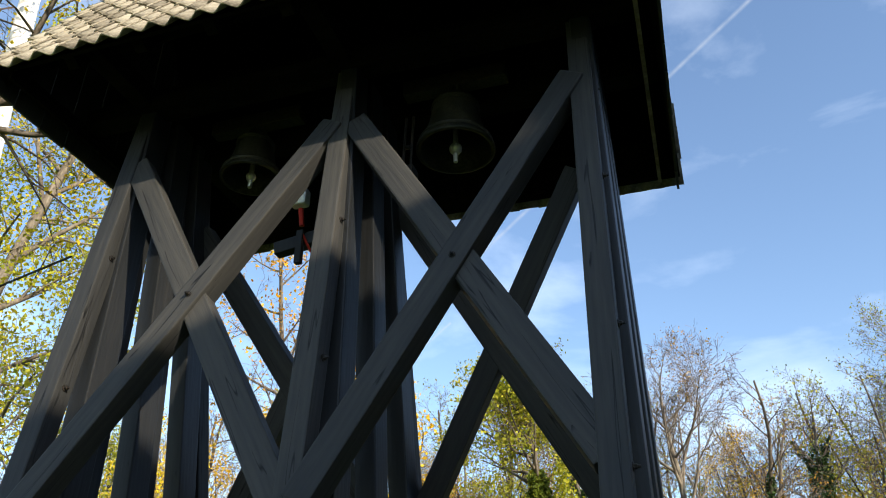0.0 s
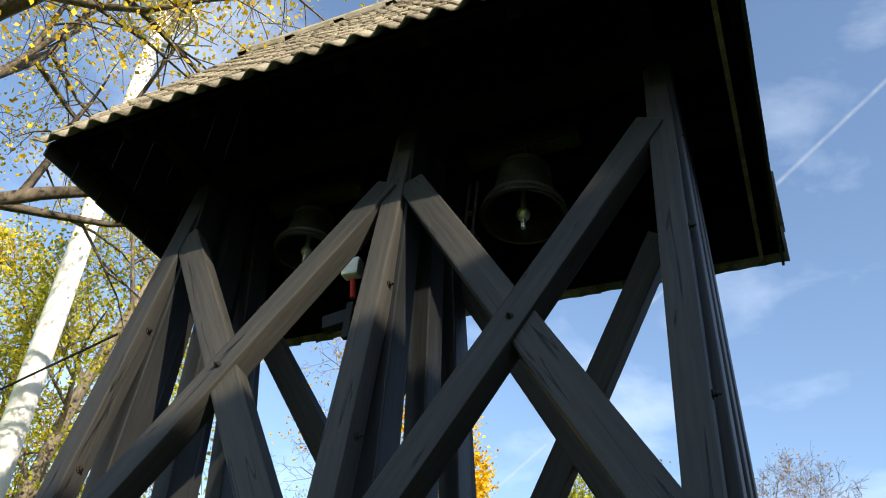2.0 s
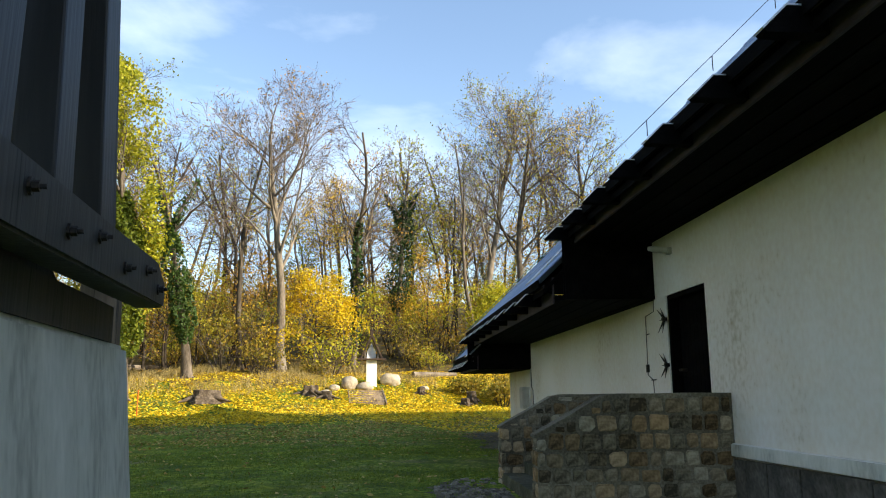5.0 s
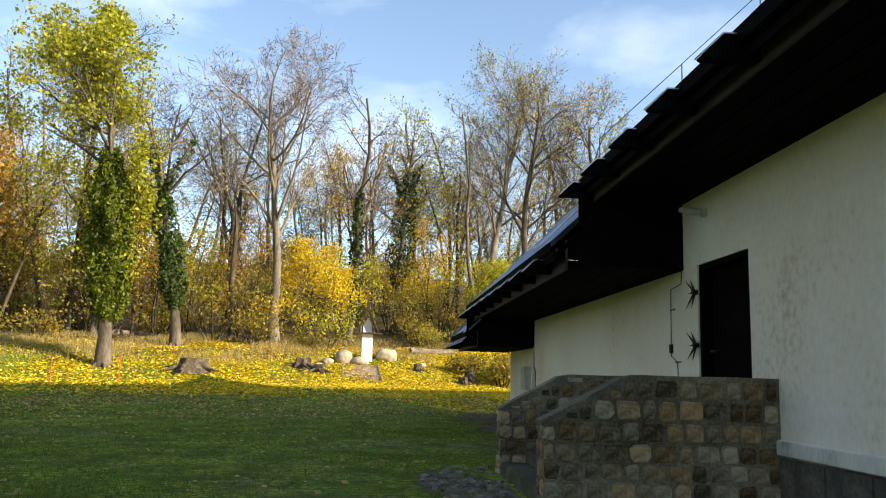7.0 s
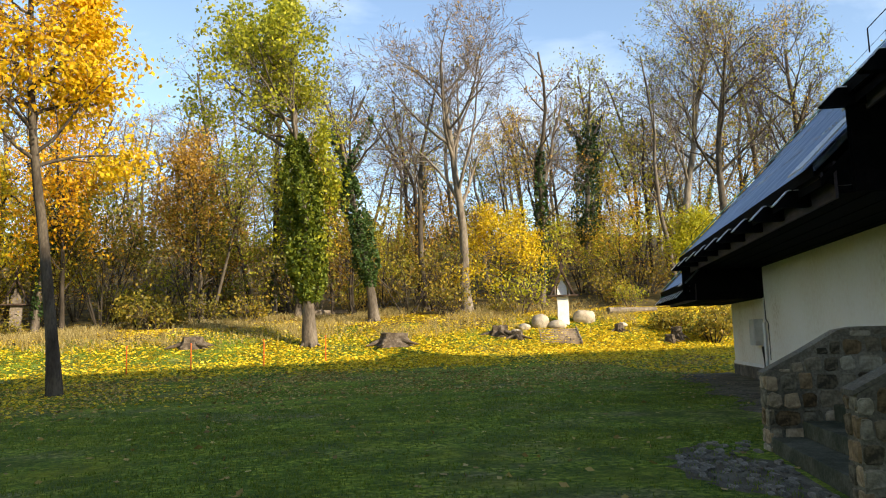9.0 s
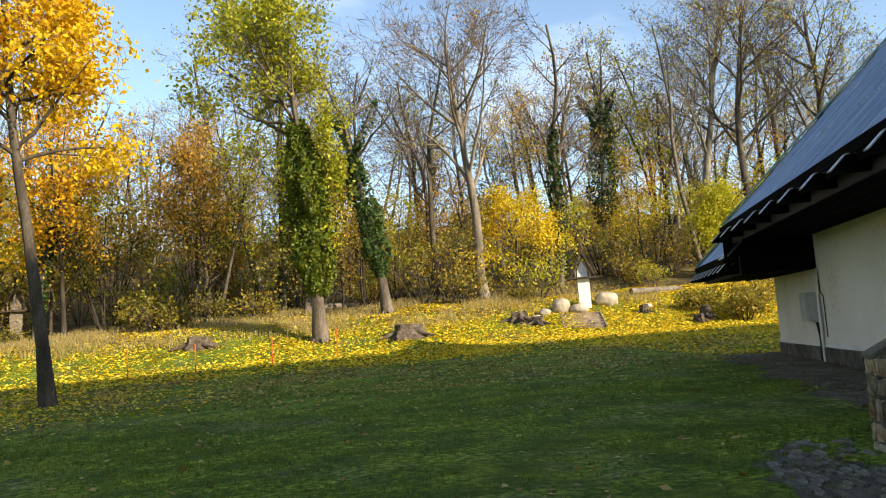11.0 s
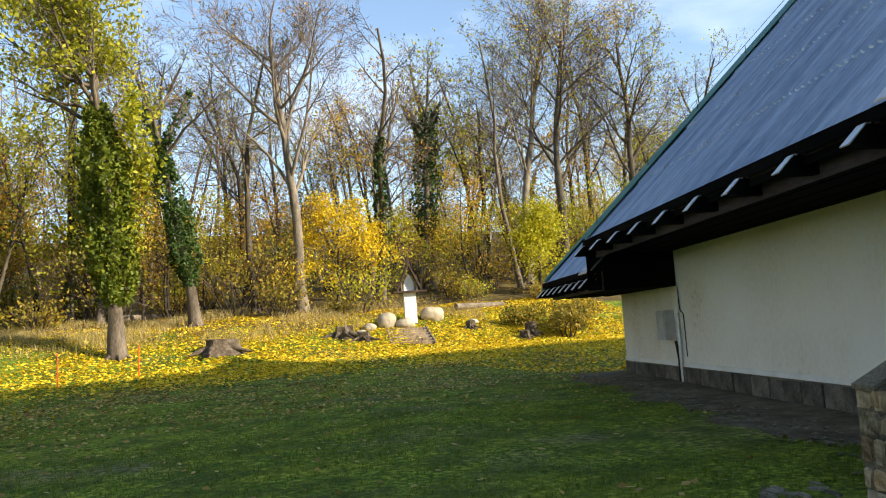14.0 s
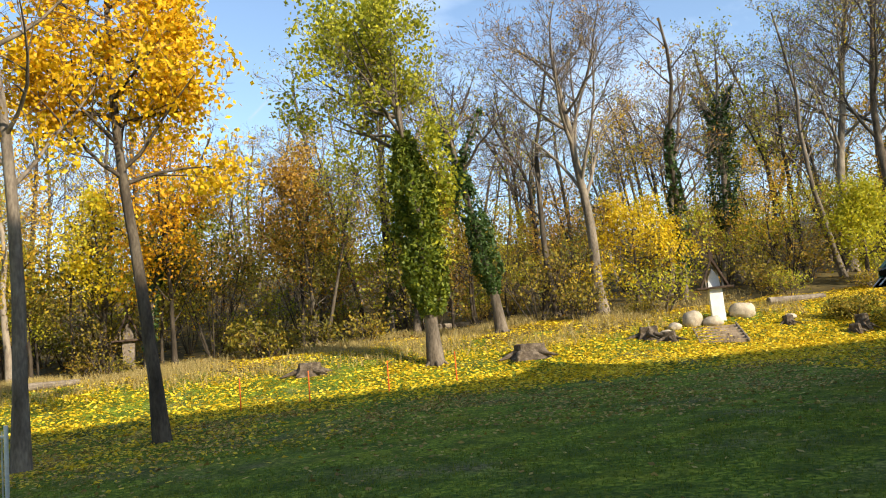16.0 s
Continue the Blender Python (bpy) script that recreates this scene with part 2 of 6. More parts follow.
M_BOULDER = mat("pale_granite", [(0.20, 0.165, 0.12), (0.36, 0.31, 0.235), (0.50, 0.45, 0.36)], 3.0, 0.88, 0.9, 30)
M_OLDWOOD = mat("grey_old_wood", [(0.07, 0.055, 0.04), (0.17, 0.14, 0.11), (0.30, 0.26, 0.21)], 4.0, 0.9, 0.7, 35)
M_STUMP = mat("dark_rotten_wood", [(0.03, 0.022, 0.015), (0.085, 0.066, 0.048), (0.19, 0.155, 0.12)], 5.0, 0.9, 0.9, 35)
M_ORANGE = mat("orange_plastic", [(0.55, 0.09, 0.02), (0.75, 0.15, 0.03)], 6.0, 0.5, 0.05, 30)
M_RED = mat("red_plastic", [(0.45, 0.03, 0.02), (0.6, 0.05, 0.03)], 6.0, 0.5, 0.05, 30)


def stone_mat():
    m = mat("mixed_stone_blocks", [(0.06, 0.052, 0.036), (0.185, 0.162, 0.115), (0.32, 0.28, 0.21), (0.50, 0.45, 0.35)], 5.0, 0.85, 0.9, 30, objrand=0.45)
    nt = m.node_tree
    b = nt.nodes["Principled BSDF"]
    # some stones are rusty brown, some grey
    oi = nt.nodes.new("ShaderNodeObjectInfo")
    wn = nt.nodes.new("ShaderNodeTexWhiteNoise")
    wn.noise_dimensions = '1D'
    nt.links.new(oi.outputs["Random"], wn.inputs["W"])
    rp = nt.nodes.new("ShaderNodeValToRGB")
    e = rp.color_ramp.elements
    e[0].position, e[0].color = 0.0, (1.0, 0.72, 0.45, 1)
    e[1].position, e[1].color = 0.75, (1.0, 0.99, 0.95, 1)
    nt.links.new(wn.outputs["Value"], rp.inputs[0])
    mx = nt.nodes.new("ShaderNodeMix")
    mx.data_type, mx.blend_type = 'RGBA', 'MULTIPLY'
    mx.inputs["Factor"].default_value = 0.85
    old = b.inputs["Base Color"].links[0].from_socket
    nt.links.new(old, mx.inputs["A"])
    nt.links.new(rp.outputs[0], mx.inputs["B"])
    nt.links.new(mx.outputs["Result"], b.inputs["Base Color"])
    return m


M_STONE = stone_mat()


def ground_mat():
    """Turf that thins to bare soil in patches, with moss and fine grain."""
    m = bpy.data.materials.new("lawn_turf")
    m.use_nodes = True
    nt = m.node_tree
    b = nt.nodes["Principled BSDF"]
    b.inputs["Roughness"].default_value = 0.95
    b.inputs["Specular IOR Level"].default_value = 0.15
    tc = nt.nodes.new("ShaderNodeTexCoord")

    def nz(scale, detail, rough=0.6):
        n = nt.nodes.new("ShaderNodeTexNoise")
        n.inputs["Scale"].default_value = scale
        n.inputs["Detail"].default_value = detail
        n.inputs["Roughness"].default_value = rough
        nt.links.new(tc.outputs["Object"], n.inputs["Vector"])
        return n

    def ramp(src, stops):
        r = nt.nodes.new("ShaderNodeValToRGB")
        for i, (p, c) in enumerate(stops):
            e = r.color_ramp.elements[i] if i < 2 else r.color_ramp.elements.new(p)
            e.position, e.color = p, (*c, 1)
        nt.links.new(src, r.inputs[0])
        return r

    def mix(f, a, bb):
        x = nt.nodes.new("ShaderNodeMix")
        x.data_type = 'RGBA'
        nt.links.new(f, x.inputs["Factor"])
        nt.links.new(a, x.inputs["A"])
        nt.links.new(bb, x.inputs["B"])
        return x

    fine, mid, big, patch = nz(55, 4), nz(11, 8, 0.68), nz(0.55, 6), nz(0.30, 5, 0.65)
    grass = ramp(mid.outputs["Fac"], [(0.36, (0.03, 0.065, 0.007)), (0.5, (0.125, 0.205, 0.016)), (0.64, (0.38, 0.42, 0.05))])
    soil = ramp(mid.outputs["Fac"], [(0.36, (0.06, 0.05, 0.025)), (0.5, (0.17, 0.145, 0.085)), (0.66, (0.33, 0.285, 0.18))])
    pm = ramp(patch.outputs["Fac"], [(0.53, (0, 0, 0)), (0.66, (0.85, 0.85, 0.85))])
    c = mix(pm.outputs[0], grass.outputs[0], soil.outputs[0])
    moss = ramp(big.outputs["Fac"], [(0.50, (0, 0, 0)), (0.70, (0.6, 0.6, 0.6))])
    mc = nt.nodes.new("ShaderNodeRGB")
    mc.outputs[0].default_value = (0.30, 0.30, 0.018, 1)
    c = mix(moss.outputs[0], c.outputs["Result"], mc.outputs[0])
    dim = nz(1.3, 6, 0.65)
    dm = ramp(dim.outputs["Fac"], [(0.40, (0.75, 0.75, 0.75)), (0.58, (0, 0, 0))])
    dk = nt.nodes.new("ShaderNodeRGB")
    dk.outputs[0].default_value = (0.035, 0.07, 0.010, 1)
    c = mix(dm.outputs[0], c.outputs["Result"], dk.outputs[0])
    straw = ramp(fine.outputs["Fac"], [(0.55, (0, 0, 0)), (0.72, (0.5, 0.5, 0.5))])
    sc = nt.nodes.new("ShaderNodeRGB")
    sc.outputs[0].default_value = (0.26, 0.23, 0.08, 1)
    c2 = mix(straw.outputs[0], c.outputs["Result"], sc.outputs[0])
    nt.links.new(c2.outputs["Result"], b.inputs["Base Color"])
    ad = nt.nodes.new("ShaderNodeMath")
    ad.operation = 'ADD'
    nt.links.new(fine.outputs["Fac"], ad.inputs[0])
    nt.links.new(mid.outputs["Fac"], ad.inputs[1])
    bp = nt.nodes.new("ShaderNodeBump")
    bp.inputs["Strength"].default_value = 0.7
    bp.inputs["Distance"].default_value = 0.035
    nt.links.new(ad.outputs[0], bp.inputs["Height"])
    nt.links.new(bp.outputs[0], b.inputs["Normal"])
    return m


M_GROUND = ground_mat()
M_FOREST_FLOOR = mat("leaf_litter", [(0.03, 0.025, 0.012), (0.08, 0.062, 0.024), (0.16, 0.12, 0.04)], 1.2, 0.95, 0.8, 12)


# ---- building blocks ----
def part(name, bm, material, parent=None, label="", smooth=False):
    """Links a bmesh (or a ready mesh) as one mesh object under a thing or a part."""
    if isinstance(bm, bmesh.types.BMesh):
        me = bpy.data.meshes.new(name)
        bm.to_mesh(me)
        bm.free()
    else:
        me = bm
    if not me.materials:
        me.materials.append(material)
    if smooth:
        me.polygons.foreach_set("use_smooth", [True] * len(me.polygons))
    ob = new(name, me)
    if parent is not None:
        ob.parent = parent
    if label:
        ob["label"] = label
    return ob


def thing(name, m, label, category, group="", kind=""):
    e = new(name)
    e.matrix_world = m
    return tagged(e, label, category, group, kind)


def raw(verts, faces, name="mesh"):
    me = bpy.data.meshes.new(name)
    me.from_pydata([tuple(v) for v in verts], [], [tuple(f) for f in faces])
    me.validate()
    return me


def box(bm, x0, x1, y0, y1, z0, z1, bevel=0.0, m=None):
    r = bmesh.ops.create_cube(bm, size=1.0)
    vs = r["verts"]
    for v in vs:
        v.co = Vector(((x0 + x1) / 2 + v.co.x * (x1 - x0), (y0 + y1) / 2 + v.co.y * (y1 - y0), (z0 + z1) / 2 + v.co.z * (z1 - z0)))
        if m is not None:
            v.co = m @ v.co
    if bevel:
        es = {e for v in vs for e in v.link_edges}
        bmesh.ops.bevel(bm, geom=list(es), offset=bevel, segments=2, profile=0.6, affect='EDGES')


def timber(bm, p, q, w, h, bevel=0.012, side=(1, 0, 0), ends=0.0):
    """A squared timber from p to q: w across along `side`, h the other way."""
    p, q = Vector(p), Vector(q)
    a = (q - p).normalized()
    s = Vector(side)
    s = (s - a * s.dot(a)).normalized()
    t = a.cross(s)
    p, q = p - a * ends, q + a * ends
    m = Matrix((s, t, a)).transposed().to_4x4()
    m.translation = (p + q) / 2
    box(bm, -w / 2, w / 2, -h / 2, h / 2, -(q - p).length / 2, (q - p).length / 2, bevel, m)


def squared(name, p, q, w, h, bevel, material, parent, label="", side=(1, 0, 0), ends=0.0):
    """A squared timber as a part of its own, its local z running along the grain."""
    p, q = Vector(p), Vector(q)
    a = (q - p).normalized()
    s = Vector(side)
    s = (s - a * s.dot(a)).normalized()
    m = Matrix((s, a.cross(s), a)).transposed().to_4x4()
    m.translation = (p + q) / 2
    half = (q - p).length / 2 + ends
    bm = bmesh.new()
    box(bm, -w / 2, w / 2, -h / 2, h / 2, -half, half, bevel)
    ob = part(name, bm, material, parent, label)
    ob.matrix_local = m
    return ob


def rod(bm, p, q, r0, r1=None, seg=10, caps=True):
    p, q = Vector(p), Vector(q)
    r1 = r0 if r1 is None else r1
    rot = (q - p).to_track_quat("Z", "Y").to_matrix().to_4x4()
    bmesh.ops.create_cone(bm, cap_ends=caps, segments=seg, radius1=r0, radius2=r1, depth=(q - p).length, matrix=Matrix.Translation((p + q) / 2) @ rot)


def lathe(bm, profile, seg=32, centre=(0, 0, 0), closed=False):
    rings = []
    for r, z in profile:
        rings.append([bm.verts.new((centre[0] + r * math.cos(2 * math.pi * k / seg), centre[1] + r * math.sin(2 * math.pi * k / seg), centre[2] + z)) for k in range(seg)])
    for a, b in zip(rings, rings[1:]):
        for k in range(seg):
            bm.faces.new((a[k], a[(k + 1) % seg], b[(k + 1) % seg], b[k]))
    if closed:
        bm.faces.new(rings[0][::-1])
        bm.faces.new(rings[-1])


def prism(bm, outline, axis, a0, a1):
    """Extrudes a closed outline of pairs along an axis: 'x' takes (y, z), 'y' takes (x, z), 'z' takes (x, y)."""
    def at(p, a):
        return {'x': (a, p[0], p[1]), 'y': (p[0], a, p[1]), 'z': (p[0], p[1], a)}[axis]
    lo = [bm.verts.new(at(p, a0)) for p in outline]
    hi = [bm.verts.new(at(p, a1)) for p in outline]
    bm.faces.new(lo)
    bm.faces.new(hi[::-1])
    n = len(outline)
    for k in range(n):
        bm.faces.new((lo[k], hi[k], hi[(k + 1) % n], lo[(k + 1) % n]))
    bmesh.ops.recalc_face_normals(bm, faces=bm.faces[:])


def pipe(bm, pts, r, seg=8):
    for a, b in zip(pts, pts[1:]):
        rod(bm, a, b, r, r, seg)


# ---- ground ----
G_Y = [-400, 14, 20, 26, 30, 33, 35.5, 38, 41, 46, 50, 60, 80, 140, 3000]
G_Z = [0.0, 0.0, 0.08, 0.10, 0.22, 0.42, 0.72, 1.35, 2.05, 2.75, 3.2, 4.6, 9.0, 20.0, 60.0]


def smooth01(a, b, x):
    t = min(1.0, max(0.0, (x - a) / (b - a)))
    return t * t * (3 - 2 * t)


def ground_z(x, y):
    z = float(np.interp(y, G_Y, G_Z))
    z += 0.045 * max(-30.0, min(30.0, x - 9.0)) * smooth01(36, 52, y)
    z -= 0.35 * smooth01(2, -12, x) * smooth01(18, 26, y) * smooth01(46, 34, y)
    z += 0.05 * noise.noise(Vector((x * 0.25, y * 0.25, 0.3))) * smooth01(4, 18, y)
    z += 0.18 * noise.noise(Vector((x * 0.3, y * 0.3, 4.3))) * smooth01(35, 41, y)
    return z


def build_ground():
    xs = np.unique(np.concatenate([np.linspace(-2500, -70, 8), np.linspace(-70, -16, 19), np.linspace(-16, 30, 93), np.linspace(30, 90, 21), np.linspace(90, 2500, 8)]))
    ys = np.unique(np.concatenate([np.linspace(-1500, -30, 8), np.linspace(-30, 2, 11), np.linspace(2, 46, 89), np.linspace(46, 110, 23), np.linspace(110, 3000, 8)]))
    verts = [(x, y, ground_z(x, y)) for y in ys for x in xs]
    nx = len(xs)
    faces = [(j * nx + i, j * nx + i + 1, (j + 1) * nx + i + 1, (j + 1) * nx + i) for j in range(len(ys) - 1) for i in range(nx - 1)]
    me = raw(verts, faces, "ground")
    me.materials.append(M_GROUND)
    me.materials.append(M_FOREST_FLOOR)
    for f in me.polygons:
        cx, cy = f.center.x, f.center.y
        if cy > 41.5 + 1.5 * math.sin(cx * 0.4) + 0.8 * math.sin(cx * 1.3):
            f.material_index = 1
    ob = part("ground", me, M_GROUND, smooth=True)
    tagged(ob, "green lawn with bare patches rising to a leaf-strewn wooded bank", "ground", kind="structure")


build_ground()

# ---- chapel ----
CH = Matrix.Translation((9.85, 10.67, 0)) @ Matrix.Rotation(math.atan2(0.9127, 0.4085), 4, 'Z')
SLOPE = 0.977
RIDGE_O = -5.9
S_NEAR, S_END = -19.0, 13.75
# each stretch of roof: from, to, wall top, eave's overhang, eave's height
ROOFS = [(S_NEAR, 0.12, 3.60, 1.62, 3.66), (0.02, 10.22, 2.72, 1.98, 2.74), (10.05, 14.75, 2.02, 1.90, 2.10)]


def build_chapel():
    ch = thing("chapel", CH, "white plastered chapel with steep corrugated roof stepping down and black eaves", "building")
    d0, d1, dtop, dbot = -1.83, -0.44, 2.70, 0.66
    bm = bmesh.new()
    prism(bm, [(S_NEAR, -0.3), (d0, -0.3), (d0, 3.75), (S_NEAR, 3.75)], 'y', 0, -0.45)
    prism(bm, [(d0, dtop), (d1, dtop), (d1, 3.75), (d0, 3.75)], 'y', 0, -0.45)
    prism(bm, [(d0, -0.3), (d1, -0.3), (d1, dbot), (d0, dbot)], 'y', 0, -0.45)
    prism(bm, [(d1, -0.3), (S_END, -0.3), (S_END, 2.1), (10.1, 2.1), (10.1, 2.85), (0, 2.85), (0, 3.75), (d1, 3.75)], 'y', 0, -0.45)
    part("wall", bm, M_PLASTER, ch, "white plaster wall with stains under the eaves")
    # far gable and the walls that close the building
    bm = bmesh.new()
    prism(bm, [(-0.45, -0.3), (-15.0, -0.3), (-15.0, 2.0), (RIDGE_O, 9.0), (-0.45, 2.0)], 'x', S_END - 0.4, S_END)
    part("gable_wall", bm, M_PLASTER, ch)
    bm = bmesh.new()
    prism(bm, [(-0.45, -0.3), (-15.0, -0.3), (-15.0, 3.6), (RIDGE_O, 10.5), (-0.45, 3.6)], 'x', S_NEAR, S_NEAR + 0.4)
    part("gable_wall", bm, M_PLASTER, ch)
    bm = bmesh.new()
    box(bm, S_NEAR, S_END, -15.4, -15.0, -0.3, 3.4)
    part("rear_wall", bm, M_PLASTER, ch)
    # door with recessed leaf and frame
    bm = bmesh.new()
    box(bm, d0 + 0.07, d1 - 0.07, -0.24, -0.20, dbot, dtop - 0.07, 0.004)
    door = part("door", bm, M_BLACK, ch, "dark brown boarded door behind the parapet")
    w = (d1 - d0 - 0.14) / 10
    for k in range(10):
        bm = bmesh.new()
        box(bm, d0 + 0.07 + k * w + 0.003, d0 + 0.07 + (k + 1) * w - 0.003, -0.20, -0.165, dbot, dtop - 0.07, 0.004)
        part("plank", bm, M_BLACK, door)
    bm = bmesh.new()
    for x in (d0 + 0.035, d1 - 0.035):
        box(bm, x - 0.035, x + 0.035, -0.18, -0.02, dbot, dtop, 0.006)
    box(bm, d0 + 0.07, d1 - 0.07, -0.18, -0.02, dtop - 0.07, dtop, 0.006)
    part("door_frame", bm, M_BLACK, door)
    bm = bmesh.new()
    rod(bm, (d1 - 0.24, -0.16, 1.62), (d1 - 0.24, -0.06, 1.62), 0.02)
    box(bm, d1 - 0.36, d1 - 0.22, -0.07, -0.045, 1.605, 1.635, 0.006)
    part("door_handle", bm, M_IRON, door)
    # spiked iron ornaments beside the door
    for zc in (2.36, 1.70):
        bm = bmesh.new()
        for ang in (150, 180, 212, 128, 240):
            a = radians(ang)
            L = 0.34 if ang in (150, 212) else 0.22
            rod(bm, (d1 + 0.02, 0.03, zc), (d1 + 0.02 - L * math.cos(a), 0.03, zc + L * math.sin(a) * 1.0), 0.019, 0.002, 6)
        rod(bm, (d1 + 0.01, 0.0, zc), (d1 + 0.01, 0.07, zc), 0.03, 0.03, 8)
        part("spiked_ornament", bm, M_IRON, ch, "black wrought-iron spikes fixed at the door jamb")
    # plinth band
    bm = bmesh.new()
    box(bm, -15.0, -2.42, 0.0, 0.05, 0.58, 0.72, 0.01)
    box(bm, 0.62, S_END, 0.0, 0.03, 0.395, 0.475, 0.006)
    part("plinth_ledge", bm, M_WHITE, ch, "flaking pale ledge above the plinth")
    # roofs
    for i, (s0, s1, wt, oe, ze) in enumerate(ROOFS):
        roof_stretch(ch, i, s0, s1, wt, oe, ze)
    # lightning conductor along the verges
    for s1, oe, ze in ((10.22, 1.98, 2.74), (0.12, 1.62, 3.66)):
        bm = bmesh.new()
        pts = []
        for k in range(8):
            o = oe - 0.5 - k * 1.15
            pts.append((s1 - 0.12, o, ze + (oe - o) * SLOPE + 0.28))
            rod(bm, (s1 - 0.12, o, ze + (oe - o) * SLOPE + 0.02), pts[-1], 0.008, 0.008, 5)
        pipe(bm, pts, 0.006, 5)
        part("lightning_wire", bm, M_IRON, ch)
    # wall lamp bracket under the eave
    bm = bmesh.new()
    box(bm, -0.80, -0.70, 0.0, 0.06, 3.26, 3.36, 0.01)
    rod(bm, (-0.75, 0.05, 3.32), (-0.62, 0.20, 3.36), 0.035, 0.05, 10)
    rod(bm, (-0.62, 0.20, 3.36), (-0.56, 0.26, 3.375), 0.05, 0.03, 10)
    part("floodlight", bm, M_PAINT_GREY, ch, "small weathered grey wall light under the eave")
    # conduit that loops down beside the door
    bm = bmesh.new()
    pipe(bm, [(0.02, 0.02, 2.72), (0.05, 0.02, 2.52), (0.42, 0.02, 2.48), (0.44, 0.02, 1.72), (0.44, 0.02, 1.58), (0.22, 0.02, 1.50), (0.20, 0.02, 1.2)], 0.006, 6)
    box(bm, 0.41, 0.47, 0.0, 0.04, 1.62, 1.74, 0.006)
    pipe(bm, [(0.10, 0.02, 1.50), (0.30, 0.02, 1.50)], 0.008, 6)
    pipe(bm, [(0.30, 0.02, 2.20), (0.44, 0.02, 2.20)], 0.008, 6)
    part("cable", bm, M_IRON, ch, "thin dark cable clipped to the wall")
    # meter box, downpipe and cables near the far step
    bm = bmesh.new()
    box(bm, 10.34, 10.86, 0.0, 0.20, 0.92, 1.52, 0.015)
    box(bm, 10.38, 10.82, 0.20, 0.215, 0.96, 1.48, 0.008)
    part("meter_box", bm, M_PAINT_GREY, ch, "grey sheet-metal electric meter box")
    bm = bmesh.new()
    pipe(bm, [(10.05, 0.05, -0.1), (10.05, 0.05, 1.45)], 0.035, 10)
    pipe(bm, [(9.98, 0.04, 1.45), (9.98, 0.04, 2.0)], 0.012, 6)
    pipe(bm, [(10.2, 0.05, 0.95), (10.05, 0.05, 0.80)], 0.03, 8)
    part("conduit_pipe", bm, M_GALV, ch, "galvanised cable pipe rising from the ground")
    bm = bmesh.new()
    pipe(bm, [(10.12, 0.10, 0.9), (10.10, 0.07, 0.55), (10.14, 0.07, 0.1), (10.12, 0.05, -0.1)], 0.03, 8)
    pipe(bm, [(10.02, 0.02, 2.0), (9.93, 0.03, 1.5), (9.80, 0.02, 1.42), (9.80, 0.02, 0.6)], 0.01, 6)
    part("cable", bm, M_IRON, ch, "dark cables hanging down the wall corner")
    return ch


M_FASCIA = mat("brown_black_fascia_boards", [(0.025, 0.019, 0.021), (0.052, 0.040, 0.045), (0.09, 0.07, 0.076)], 3.0, 0.7, 0.5, 30, stretch=(0.2, 1, 1))


